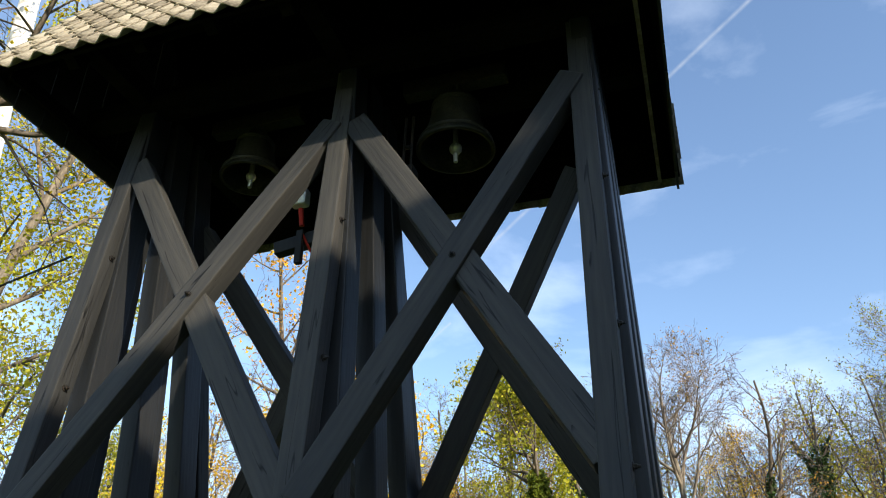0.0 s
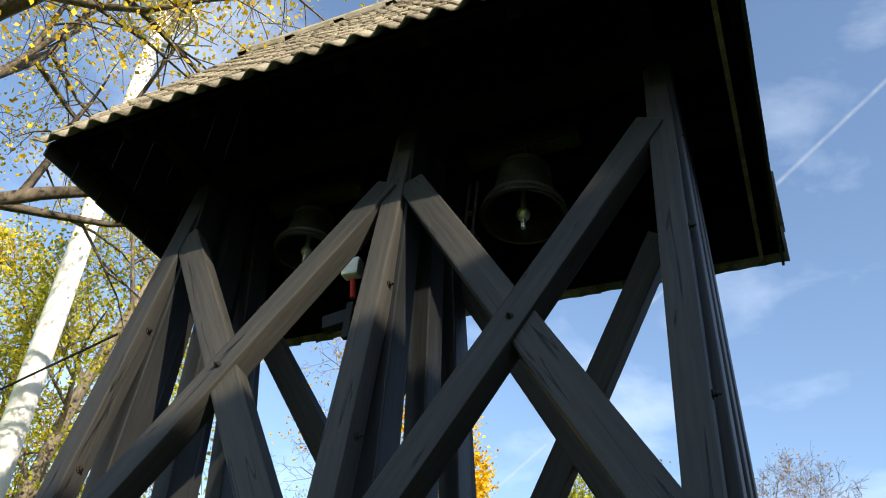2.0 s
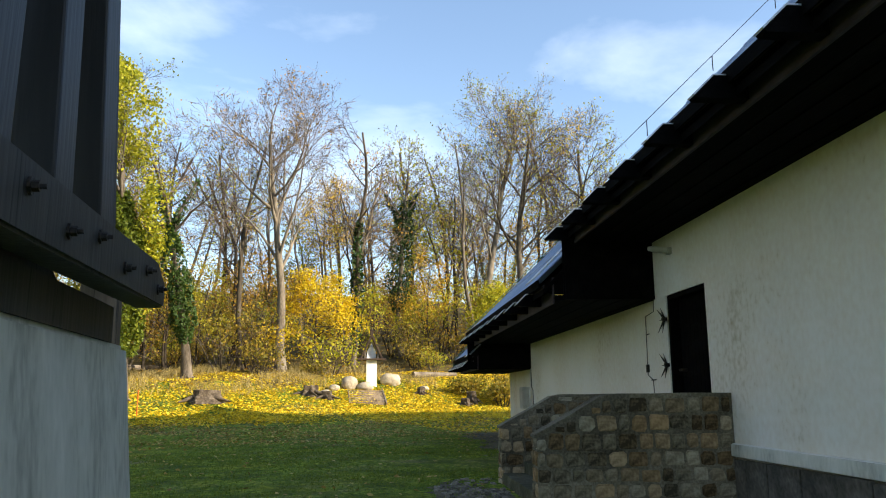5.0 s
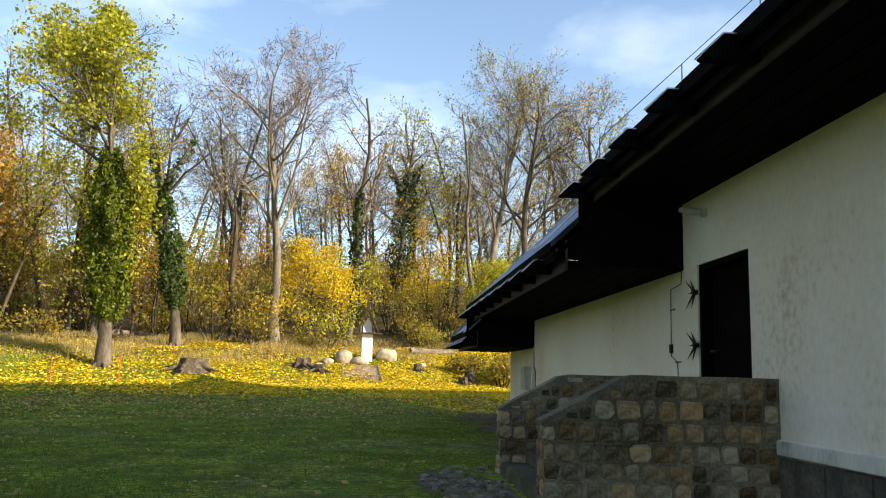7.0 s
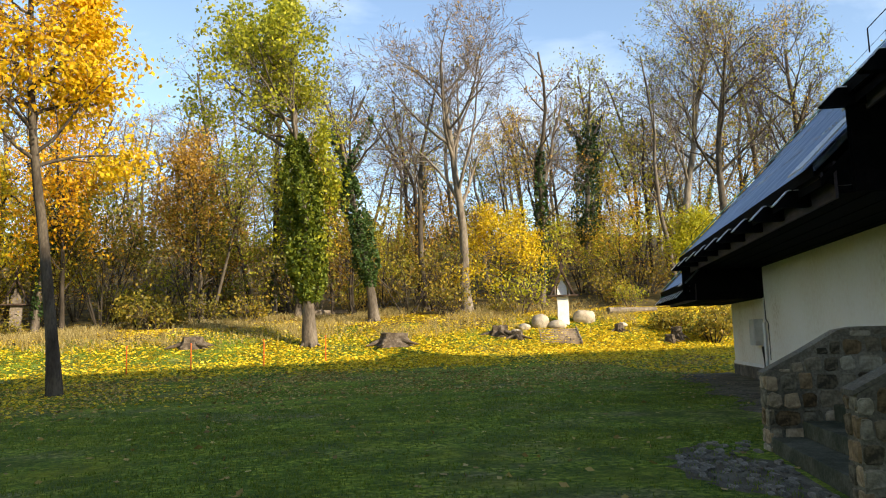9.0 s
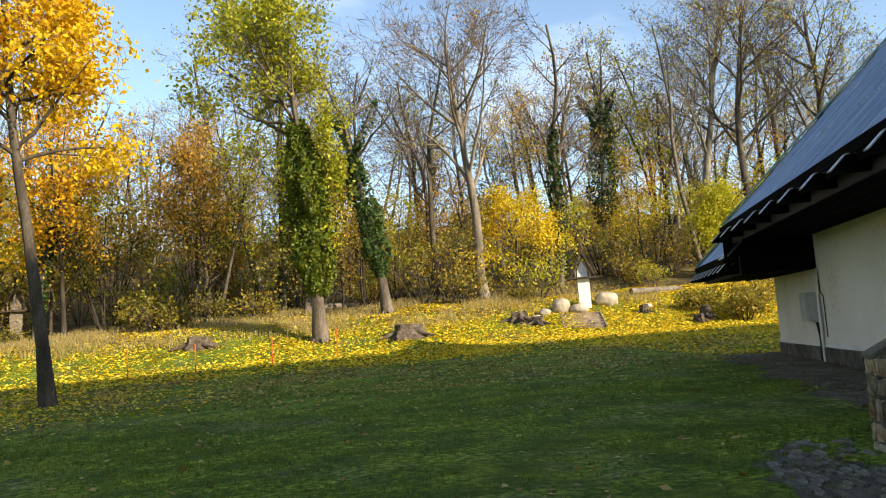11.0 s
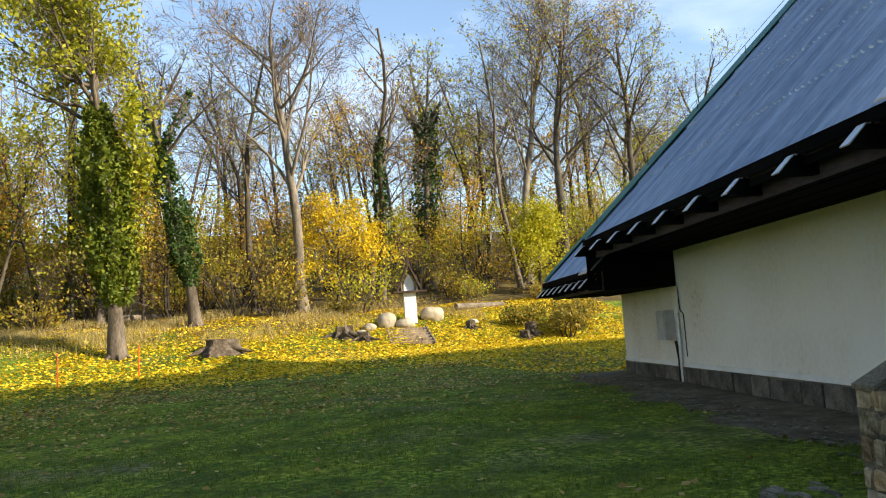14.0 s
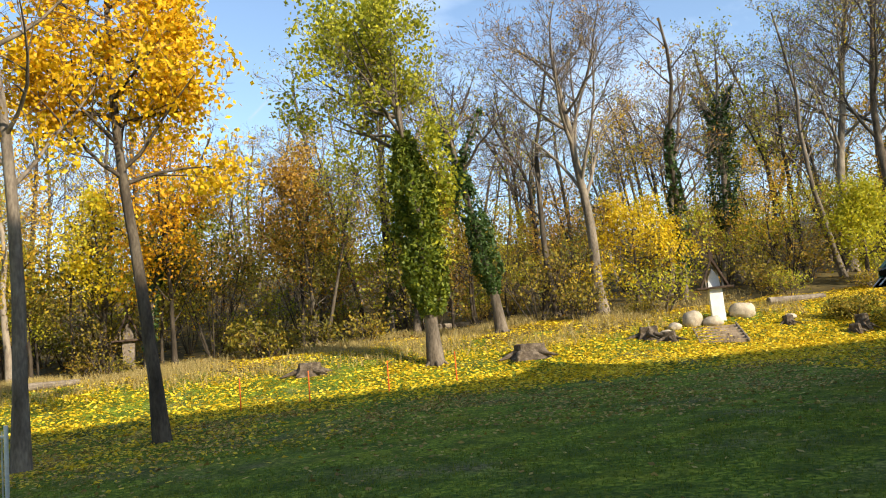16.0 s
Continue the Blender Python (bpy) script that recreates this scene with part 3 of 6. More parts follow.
def roof_stretch(ch, idx, s0, s1, wt, oe, ze):
    sheet_o, sheet_z = ((oe - 0.28, ze + 0.145), (oe - 0.25, ze + 0.215), (oe - 0.22, ze + 0.275))[idx]
    # corrugated sheet on the lawn side, thickness and plain rear slope
    roof = part("roof", corrugated(s0, s1, sheet_o, sheet_z, RIDGE_O, sheet_z + (sheet_o - RIDGE_O) * SLOPE), M_SHEET, ch, "blue-grey corrugated roof sheets")
    bm = bmesh.new()
    zt = sheet_z + (sheet_o - RIDGE_O) * SLOPE - 0.04
    prism(bm, [(sheet_o - 0.02, sheet_z - 0.10), (RIDGE_O, zt - 0.06), (2 * RIDGE_O - sheet_o, sheet_z - 0.10), (2 * RIDGE_O - sheet_o, sheet_z - 0.16), (RIDGE_O, zt - 0.16), (sheet_o - 0.02, sheet_z - 0.18)], 'x', s0 + 0.01, s1 - 0.01)
    part("roof_deck", bm, M_BLACK, roof)
    bm = bmesh.new()
    rear = 2 * RIDGE_O - sheet_o
    prism(bm, [(RIDGE_O, zt + 0.06), (rear, sheet_z), (rear, sheet_z - 0.05), (RIDGE_O, zt)], 'x', s0, s1)
    part("rear_slope", bm, M_SHEET, roof)
    # verge board at the far end
    bm = bmesh.new()
    prism(bm, [(sheet_o + 0.05, sheet_z - 0.02), (RIDGE_O, zt + 0.13), (RIDGE_O, zt - 0.12), (sheet_o + 0.05, sheet_z - 0.22)], 'x', s1 - 0.02, s1 + 0.05)
    part("verge_board", bm, M_GREEN if idx else M_PAINT_GREY, roof, "dark green verge board" if idx else "")
    # soffit
    n = 9
    fo = oe - 0.44
    bm = bmesh.new()
    box(bm, s0 + 0.02, s1 - 0.02, 0.0, fo, wt + 0.025, wt + 0.05)
    part("soffit_backing", bm, M_BLACK, roof)
    for k in range(n):
        o0, o1 = fo * k / n, fo * (k + 1) / n
        bm = bmesh.new()
        box(bm, s0 + 0.02, s1 - 0.02, o0 + 0.004, o1 - 0.004, wt - 0.03 + 0.012 * (k % 2), wt + 0.02)
        part("soffit_board", bm, M_BLACK, roof)
    # fascia between the tails and the sheet
    bm = bmesh.new()
    box(bm, s0 + 0.02, s1 - 0.02, fo, fo + 0.03, min(wt - 0.03, ze - 0.1), ze + 0.30)
    part("fascia", bm, M_FASCIA, roof)
    bm = bmesh.new()
    box(bm, s0 + 0.02, s1 - 0.02, oe - 0.30, oe - 0.28, ze + 0.10, sheet_z - 0.03)
    part("eave_board", bm, M_FASCIA, roof)
    bm = bmesh.new()
    box(bm, s0 + 0.02, s1 - 0.02, fo + 0.03, oe - 0.30, ze + 0.10, ze + 0.118)
    part("eave_lining", bm, M_BLACK, roof)
    bm = bmesh.new()
    to = sheet_o
    prism(bm, [(to + 0.042, sheet_z + 0.050), (to + 0.056, sheet_z + 0.045), (to + 0.046, sheet_z - 0.075), (to + 0.030, sheet_z - 0.075)], 'x', s0 + 0.02, s1 - 0.02)
    part("eave_trim", bm, M_BLACK, roof, "straight dark trim along the sheet edge")
    if idx:
        # green capping laid over the last ribs at the far verge
        bm = bmesh.new()
        nz = 0.115
        prism(bm, [(sheet_o + 0.02, sheet_z + nz), (RIDGE_O, zt + 0.04 + nz), (RIDGE_O, zt + 0.02 + nz), (sheet_o + 0.02, sheet_z + nz - 0.02)], 'x', s1 - 0.42, s1 + 0.06)
        part("verge_capping", bm, M_GREEN, roof, "dark green sheet capping along the verge")
    if idx:
        bm = bmesh.new()
        prism(bm, [(0.0, wt + 0.06), (fo + 0.02, wt + 0.06), (oe - 0.26, ze + 0.15), (sheet_o - 0.04, sheet_z - 0.12), (0.0, sheet_z - 0.12 + sheet_o * SLOPE)], 'x', s0 + 0.03, s0 + 0.05)
        part("end_panel", bm, M_BLACK, roof)
    # rafter tails with pale caps
    step = 1.15 if idx < 2 else 0.62
    n = int((s1 - s0 - 0.2) / step)
    tip = 0.0 if idx else 0.04
    bm0 = bmesh.new()
    prism(bm0, [(fo - 0.20, ze + 0.14), (fo - 0.20, ze - 0.05), (oe + tip - 0.02, ze - 0.05), (oe + tip, ze - 0.03), (oe + tip - 0.17, ze + 0.14)], 'x', -0.06, 0.06)
    me = bpy.data.meshes.new("rafter_tail")
    bm0.to_mesh(me)
    bm0.free()
    bm1 = bmesh.new()
    prism(bm1, [(oe - 0.40, ze + 0.141), (oe + tip - 0.168, ze + 0.141), (oe + tip + 0.004, ze - 0.030), (oe + tip + 0.012, ze - 0.020), (oe + tip - 0.163, ze + 0.152), (oe - 0.40, ze + 0.150)], 'x', -0.066, 0.066)
    cap = bpy.data.meshes.new("end_cap")
    bm1.to_mesh(cap)
    bm1.free()
    for k in range(n + 1):
        s = s1 - 0.10 - k * step
        if s < s0 + 0.05:
            break
        t = part("rafter_tail", me, M_BLACK, roof)
        t.location = (s, 0, 0)
        part("end_cap", cap, M_GALV, t, "pale sheet-metal cap")
    # black boarding across the drop to the next stretch
    if idx < 2:
        low = ROOFS[idx + 1][2]
        w = 0.16
        k = 0
        while k * w < oe - 0.25:
            o1 = min(oe - 0.22, (k + 1) * w)
            zt1 = ze + 0.12
            bm = bmesh.new()
            box(bm, s1 - 0.10, s1 - 0.07 + 0.006 * (k % 2), k * w + 0.003, o1 - 0.003, low - 0.02, zt1)
            part("gable_board", bm, M_BLACK, roof)
            k += 1
        bm = bmesh.new()
        box(bm, s1 - 0.12, s1 - 0.10, 0.0, oe - 0.25, low - 0.02, ze + 0.12)
        part("gable_boarding", bm, M_BLACK, roof, "black boarding where the roof steps down")
        # flashing at the foot of the step
        nxt = ROOFS[idx + 1]
        bm = bmesh.new()
        o_a, z_a = nxt[3] - 0.12, nxt[4] + 0.12 * SLOPE + 0.155
        prism(bm, [(o_a, z_a), (o_a - 0.62, z_a + 0.62 * SLOPE), (o_a - 0.62, z_a + 0.62 * SLOPE - 0.02), (o_a, z_a - 0.02)], 'x', s1 - 0.05, s1 + 0.55)
        part("flashing", bm, M_GALV, roof, "bright metal flashing")


def corrugated(s0, s1, o0, z0, o1, z1):
    """Rounded corrugations in courses of sheets, each lapping over the one below it."""
    pitch, sub, courses = 0.146, 6, 7
    n = int((s1 - s0) / pitch * sub)
    w = n + 1
    verts, faces = [], []
    nrm = Vector((0, SLOPE, 1)).normalized()
    wave = [0.030 * math.cos(2 * math.pi * i / sub) for i in range(sub)]
    rows = []
    for c in range(courses):
        rows += [(c, c / courses, 0.026), (c, (c + 1) / courses - 0.002, 0.004)]
    for c, f, lift in rows:
        for i in range(w):
            # neighbouring sheets lie a little higher or lower
            h = wave[i % sub] + lift + 0.004 * ((i // 42 + c) % 2)
            verts.append((s0 + (s1 - s0) * i / n, o0 + (o1 - o0) * f + nrm.y * h, z0 + (z1 - z0) * f + nrm.z * h))
    for j in range(len(rows) - 1):
        for i in range(n):
            a = j * w + i
            faces.append((a, a + 1, a + 1 + w, a + w))
    return raw(verts, faces, "roof")


build_chapel()


def build_shade_block():
    """A tall block added out of view beyond the chapel, which shades the lawn."""
    h = thing("neighbouring_house", pose(0, 0, 0), "tall plain plastered block, added out of view to shade the lawn", "building", kind="structure")
    bm = bmesh.new()
    prism(bm, [(-12, -0.3), (2.2, -0.3), (2.2, 17.5), (-4.9, 24.4), (-12, 17.5)], 'x', 14.5, 62)
    part("wall", bm, M_PLASTER, h)
    return h


build_shade_block()


# ---- stone stairs to the door ----
def stone_block(rng, w, h, d):
    """An uneven hewn block, its face at y = 0 looking to +y, its corner at the origin."""
    bm = bmesh.new()
    c = rng.uniform(0.10, 0.24) * min(w, h)
    ring = [(c, 0), (w - c, 0), (w, c), (w, h - c), (w - c, h), (c, h), (0, h - c), (0, c)]
    ring = [(x + rng.uniform(-0.45, 0.35) * c, z + rng.uniform(-0.45, 0.35) * c) for x, z in ring]
    back = [bm.verts.new((x, -d, z)) for x, z in ring]
    mid = [bm.verts.new((x, -0.012, z)) for x, z in ring]
    k = 0.9
    fr = [bm.verts.new((w / 2 + (x - w / 2) * k, 0.010 + rng.uniform(-0.012, 0.014), h / 2 + (z - h / 2) * k)) for x, z in ring]
    bm.faces.new(fr[::-1])
    for i in range(8):
        j = (i + 1) % 8
        bm.faces.new((back[i], back[j], mid[j], mid[i]))
        bm.faces.new((mid[i], mid[j], fr[j], fr[i]))
    bmesh.ops.recalc_face_normals(bm, faces=bm.faces[:])
    me = bpy.data.meshes.new("stone")
    bm.to_mesh(me)
    bm.free()
    me.materials.append(M_STONE)
    return me


P_TOP, P_END, O_BEND, O_END = 1.30, 0.84, 1.50, 2.36


def parapet_top(o):
    if o <= O_BEND:
        return P_TOP
    return P_TOP + (P_END - P_TOP) * (o - O_BEND) / (O_END - O_BEND)


def stones_on(parent, rng, to_world, length, top_of, z0, mx):
    """Courses of stones over a face; to_world maps (u, z) onto the face."""
    z = z0
    while True:
        h = rng.uniform(0.165, 0.215)
        u = rng.uniform(-0.1, 0.0)
        any_here = False
        while u < length - 0.05:
            w = rng.uniform(0.15, 0.27)
            a, b = max(0.01, u), min(length - 0.01, u + w)
            if length - b < 0.1:
                b = length - 0.01
            lim = min(top_of(a), top_of(b)) - 0.03
            if lim - z < h and b - a > 0.15 and top_of(a) != top_of(b):
                b = a + 0.13
                lim = min(top_of(a), top_of(b)) - 0.03
            hh = min(h, lim - z)
            if hh > 0.05 and b - a > 0.06:
                any_here = True
                hh2 = hh - 0.016 - rng.uniform(0, 0.014)
                ob = part("stone", stone_block(rng, b - a - 0.022, hh2, 0.06), M_STONE, parent)
                ob.matrix_local = to_world(a + 0.006, z + 0.006 + rng.uniform(-0.006, 0.008))
            u = b + (0.0 if b < length - 0.02 else 1.0)
        z += h
        if not any_here:
            break


def build_stairs():
    st = thing("stone_staircase", CH, "rough stone staircase with two sloping masonry parapets at the door", "stairs")
    rng = random.Random(5)
    for s0, s1, nm in ((-2.40, -2.10, "parapet"), (0.30, 0.60, "parapet")):
        bm = bmesh.new()
        outline = [(0.0, -0.3), (O_END - 0.015, -0.3), (O_END - 0.015, P_END - 0.03), (O_BEND, P_TOP - 0.03), (0.0, P_TOP - 0.03)]
        prism(bm, outline, 'x', s0 + 0.015, s1 - 0.015)
        body = part(nm, bm, M_MORTAR, st, "masonry parapet of grey and rusty stones")
        bm = bmesh.new()
        pts = [(0.0, P_TOP), (0.5, P_TOP + 0.004), (1.0, P_TOP - 0.004), (O_BEND - 0.1, P_TOP), (O_BEND + 0.08, P_TOP - 0.03), (O_BEND + 0.45, P_TOP - 0.24), (O_END + 0.01, P_END)]
        prism(bm, pts + [(o, z - 0.035) for o, z in reversed(pts)], 'x', s0 + 0.012, s1 - 0.012)
        part("coping", bm, M_MORTAR, body, "weathered mortar coping")
        # outer and inner faces, then the end
        for face_s, sign in ((s0 + 0.012, -1), (s1 - 0.012, 1)):
            def place(u, z, face_s=face_s, sign=sign):
                if sign < 0:
                    return Matrix.Translation((face_s, O_END - u, z)) @ Matrix(((0, -1, 0, 0), (-1, 0, 0, 0), (0, 0, 1, 0), (0, 0, 0, 1)))
                return Matrix.Translation((face_s, u, z)) @ Matrix(((0, 1, 0, 0), (1, 0, 0, 0), (0, 0, 1, 0), (0, 0, 0, 1)))
            tops = (lambda u: parapet_top(O_END - u)) if sign < 0 else parapet_top
            stones_on(body, rng, place, O_END, tops, -0.08, None)
        stones_on(body, rng, lambda u, z, s0=s0: Matrix.Translation((s0 + u, O_END - 0.012, z)), s1 - s0, lambda u: P_END, -0.08, None)
    # steps and landing
    for k in range(4):
        bm = bmesh.new()
        o1 = O_END - 0.02 - 0.32 * k
        box(bm, -2.09, 0.29, 0.0, o1, 0.165 * k - (0.3 if k == 0 else 0.0), 0.165 * (k + 1), 0.012)
        part("step", bm, M_STEP, st, "worn grey concrete step")
    return st


STAIRS = build_stairs()


# ---- bell tower ----
TW = Matrix.Translation((0.107, 4.766, 0)) @ Matrix.Rotation(radians(-18.5), 4, 'Z')
YC = 0.795
ROOF_YC = 1.087
# each cross frame's posts: place along the front at 5.2 m, and how far they spread for each metre down
POSTS = ((1.03, 0.005), (-0.982, 0.049), (-3.069, 0.059))


def post_x(k, z):
    return POSTS[k][0] + (5.2 - z) * POSTS[k][1]


def y_front(z):
    return 0.014 + (z - 3.83) * 0.183


def y_back(z):
    return 1.576 - (z - 3.83) * 0.17


def bolt(bm, at, out):
    at, out = Vector(at), Vector(out).normalized()
    rod(bm, at, at + out * 0.008, 0.026, 0.026, 10)
    rod(bm, at + out * 0.008, at + out * 0.026, 0.016, 0.016, 6)
    rod(bm, at + out * 0.026, at + out * 0.044, 0.008, 0.008, 6)


def build_trestle(k, tw):
    """One cross frame: raking outer posts, three inner posts, clamped by two base beams on a pedestal."""
    tr = new("trestle")
    tr.parent = tw
    tr.location = (post_x(k, 2.0), 0, 0)

    def px(z):
        return post_x(k, z) - post_x(k, 2.0)

    for yf, sy in ((y_front, -0.07), (y_back, 0.07)):
        squared("post", (px(1.95), yf(1.95), 1.95), (px(6.15), yf(6.15), 6.15), 0.17, 0.17, 0.014, M_TIMBER, tr, "dark raking corner post with long cracks")
        # the foot's paler brown also paints in sunlight that doesn't reach it here
        squared("post_foot", (0.03, yf(0.0 if sy < 0 else 1.6) + sy, -0.2), (0.03, yf(1.95) + sy, 1.95), 0.175, 0.18, 0.014, M_TIMBER_RAW_SUN, tr, "weathered brown foot of the post, paler with painted sunlight")
    # inner posts and infill boards, in a darker tone than the outer posts
    for y0, y1 in ((0.08, 0.44), (YC, YC), (2 * YC - 0.08, 2 * YC - 0.44)):
        squared("inner_post", (0.07, y0, 1.86), (0.03 + px(6.15), y1, 6.15), 0.25, 0.16, 0.012, M_TIMBER_INNER, tr, side=(0, 1, 0))
        squared("infill_board", (0.02, y0 + 0.2, 1.86), (px(6.15) - 0.02, y1 + 0.12, 6.15), 0.30, 0.06, 0.008, M_TIMBER_INNER, tr, side=(0, 1, 0))
    for x0, a, b, yaw in ((0.27, -1.02, 1.62, 1.4), (-0.13, -0.92, 1.52, 0.0)):
        bm = bmesh.new()
        prism(bm, [(a, 1.70), (b, 1.72), (b, 1.84), (b - 0.18, 1.92), (a + 0.34, 1.92), (a, 1.86)], 'x', x0 - 0.07, x0 + 0.07)
        bmesh.ops.bevel(bm, geom=bm.edges[:], offset=0.01, segments=2, affect='EDGES')
        bmesh.ops.rotate(bm, verts=bm.verts[:], cent=(x0, a, 1.7), matrix=Matrix.Rotation(radians(-yaw), 3, 'Z'))
        beam = part("clamp_beam", bm, M_TIMBER, tr, "thick base beam with chamfered worn ends and bolts")
        side = 1 if x0 > 0 else -1
        for i, yy in enumerate((-0.62, -0.22, 0.12, 0.45, 0.82, 1.2, 1.45)):
            bm = bmesh.new()
            bolt(bm, (x0 + side * 0.07 + (yy - a) * math.sin(radians(yaw)), yy, 1.79 + 0.05 * (i % 2)), (side, 0, 0))
            part("bolt", bm, M_IRON, beam)
    bm = bmesh.new()
    prism(bm, [(-0.34, 1.70), (-0.34, 1.54), (1.42, 1.54), (1.42, 1.70)], 'x', -0.18, 0.22)
    part("sill", bm, M_TIMBER, tr, "recessed dark sill beam")
    bm = bmesh.new()
    box(bm, -0.07, 0.0, -0.72, -0.42, 1.72, 1.90, 0.01)
    part("spacer", bm, M_TIMBER, tr)
    for z in (2.22, 3.1, 4.3, 5.2):
        bm = bmesh.new()
        bolt(bm, (px(z) + 0.085, y_front(z), z), (1, 0, 0))
        part("bolt", bm, M_IRON, tr)
    # battered concrete pedestal
    bm = bmesh.new()
    lo = [(-0.34, -0.46), (0.36, -0.46), (0.36, 1.86), (-0.34, 1.86)]
    hi = [(-0.24, -0.29), (0.23, -0.29), (0.23, 1.70), (-0.24, 1.70)]
    a = [bm.verts.new((x, y, -0.3)) for x, y in lo]
    b = [bm.verts.new((x, y, 1.54)) for x, y in hi]
    bm.faces.new(a[::-1])
    bm.faces.new(b)
    for i in range(4):
        bm.faces.new((a[i], a[(i + 1) % 4], b[(i + 1) % 4], b[i]))
    bmesh.ops.bevel(bm, geom=bm.edges[:], offset=0.025, segments=2, affect='EDGES')
    part("pedestal", bm, M_CONCRETE, tr, "streaked pale concrete pedestal")
    return tr


def build_bell(x, y, z_mouth, d, label):
    b = thing("bell", TW @ Matrix.Translation((x, y, z_mouth)), label, "bell", "bells in the tower")
    r = d / 2
    out = [(r, 0), (r * 1.0, 0.03 * d), (r * 0.93, 0.10 * d), (r * 0.80, 0.22 * d), (r * 0.70, 0.38 * d), (r * 0.63, 0.55 * d), (r * 0.58, 0.70 * d), (r * 0.50, 0.79 * d), (r * 0.30, 0.84 * d), (0.001, 0.86 * d)]
    inn = [(rr * 0.9, zz - 0.03 * d if zz > 0.1 else zz) for rr, zz in out]
    bm = bmesh.new()
    lathe(bm, inn[::-1] + out, 36)
    bmesh.ops.recalc_face_normals(bm, faces=bm.faces[:])
    body = part("body", bm, M_BELL, b, smooth=True)
    for zz, rr in ((0.12, 0.915), (0.15, 0.885), (0.66, 0.60), (0.70, 0.585)):
        bm = bmesh.new()
        lathe(bm, [(r * rr, zz * d - 0.008), (r * rr + 0.014, zz * d), (r * rr, zz * d + 0.008)], 36)
        part("moulding", bm, M_BELL, body, smooth=True)
    bm = bmesh.new()
    for k in range(4):
        a = k * math.pi / 2
        rod(bm, (0.10 * math.cos(a), 0.10 * math.sin(a), 0.84 * d), (0.05 * math.cos(a), 0.05 * math.sin(a), 0.98 * d), 0.028, 0.028, 8)
    rod(bm, (0, 0, 0.92 * d), (0, 0, 1.02 * d), 0.075, 0.075, 10)
    part("crown", bm, M_BELL, b)
    bm = bmesh.new()
    rod(bm, (0, 0, 0.75 * d), (0, 0, 0.05 * d), 0.018, 0.026, 8)
    bmesh.ops.create_uvsphere(bm, u_segments=14, v_segments=10, radius=0.058 * d / 0.7, matrix=Matrix.Translation((0, 0, 0.04 * d)))
    rod(bm, (0, 0, 0.02 * d), (0, 0, -0.16 * d), 0.026, 0.02, 8)
    part("clapper", bm, M_GALV, b, "grey iron clapper")
    bm = bmesh.new()
    box(bm, -0.5, 0.5, -0.07, 0.07, 1.0 * d, 1.0 * d + 0.16, 0.012)
    part("yoke", bm, M_IRON, b)


def pantile(w, l):
    """One S-profiled tile lying on a slope: x across, y up the slope, z out."""
    n = 8
    verts, faces = [], []
    for lift, y in ((0.030, 0.0), (0.004, l)):
        for th in (0.0, -0.016):
            for i in range(n + 1):
                u = i / n
                h = 0.034 * math.cos(2 * math.pi * u) * (0.7 + 0.3 * u)
                verts.append((u * (w + 0.015), y, h + lift + th))
    m = n + 1
    for i in range(n):
        faces.append((i, i + 1, 2 * m + i + 1, 2 * m + i))
        faces.append((i, m + i, m + i + 1, i + 1))
        faces.append((m + i, 3 * m + i, 3 * m + i + 1, m + i + 1))
    faces.append((0, 2 * m, 3 * m, m))
    faces.append((n, m + n, 3 * m + n, 2 * m + n))
    me = raw(verts, faces, "tile")
    me.materials.append(M_TILE)
    me.polygons.foreach_set("use_smooth", [True] * len(me.polygons))
    return me


R_X0, R_X1, R_Y0, R_Y1, R_Z = -4.073, 1.745, -0.713, 2.887, 5.95
R_PITCH = radians(61)


def slope_matrix(front):
    """Onto a slope: x along the eave, y up the slope, z out of it."""
    c, s = math.cos(R_PITCH), math.sin(R_PITCH)
    if front:
        m = Matrix(((1, 0, 0, R_X0), (0, c, -s, R_Y0), (0, s, c, R_Z), (0, 0, 0, 1)))
    else:
        m = Matrix(((-1, 0, 0, R_X1), (0, -c, s, R_Y1), (0, s, c, R_Z), (0, 0, 0, 1)))
    return m


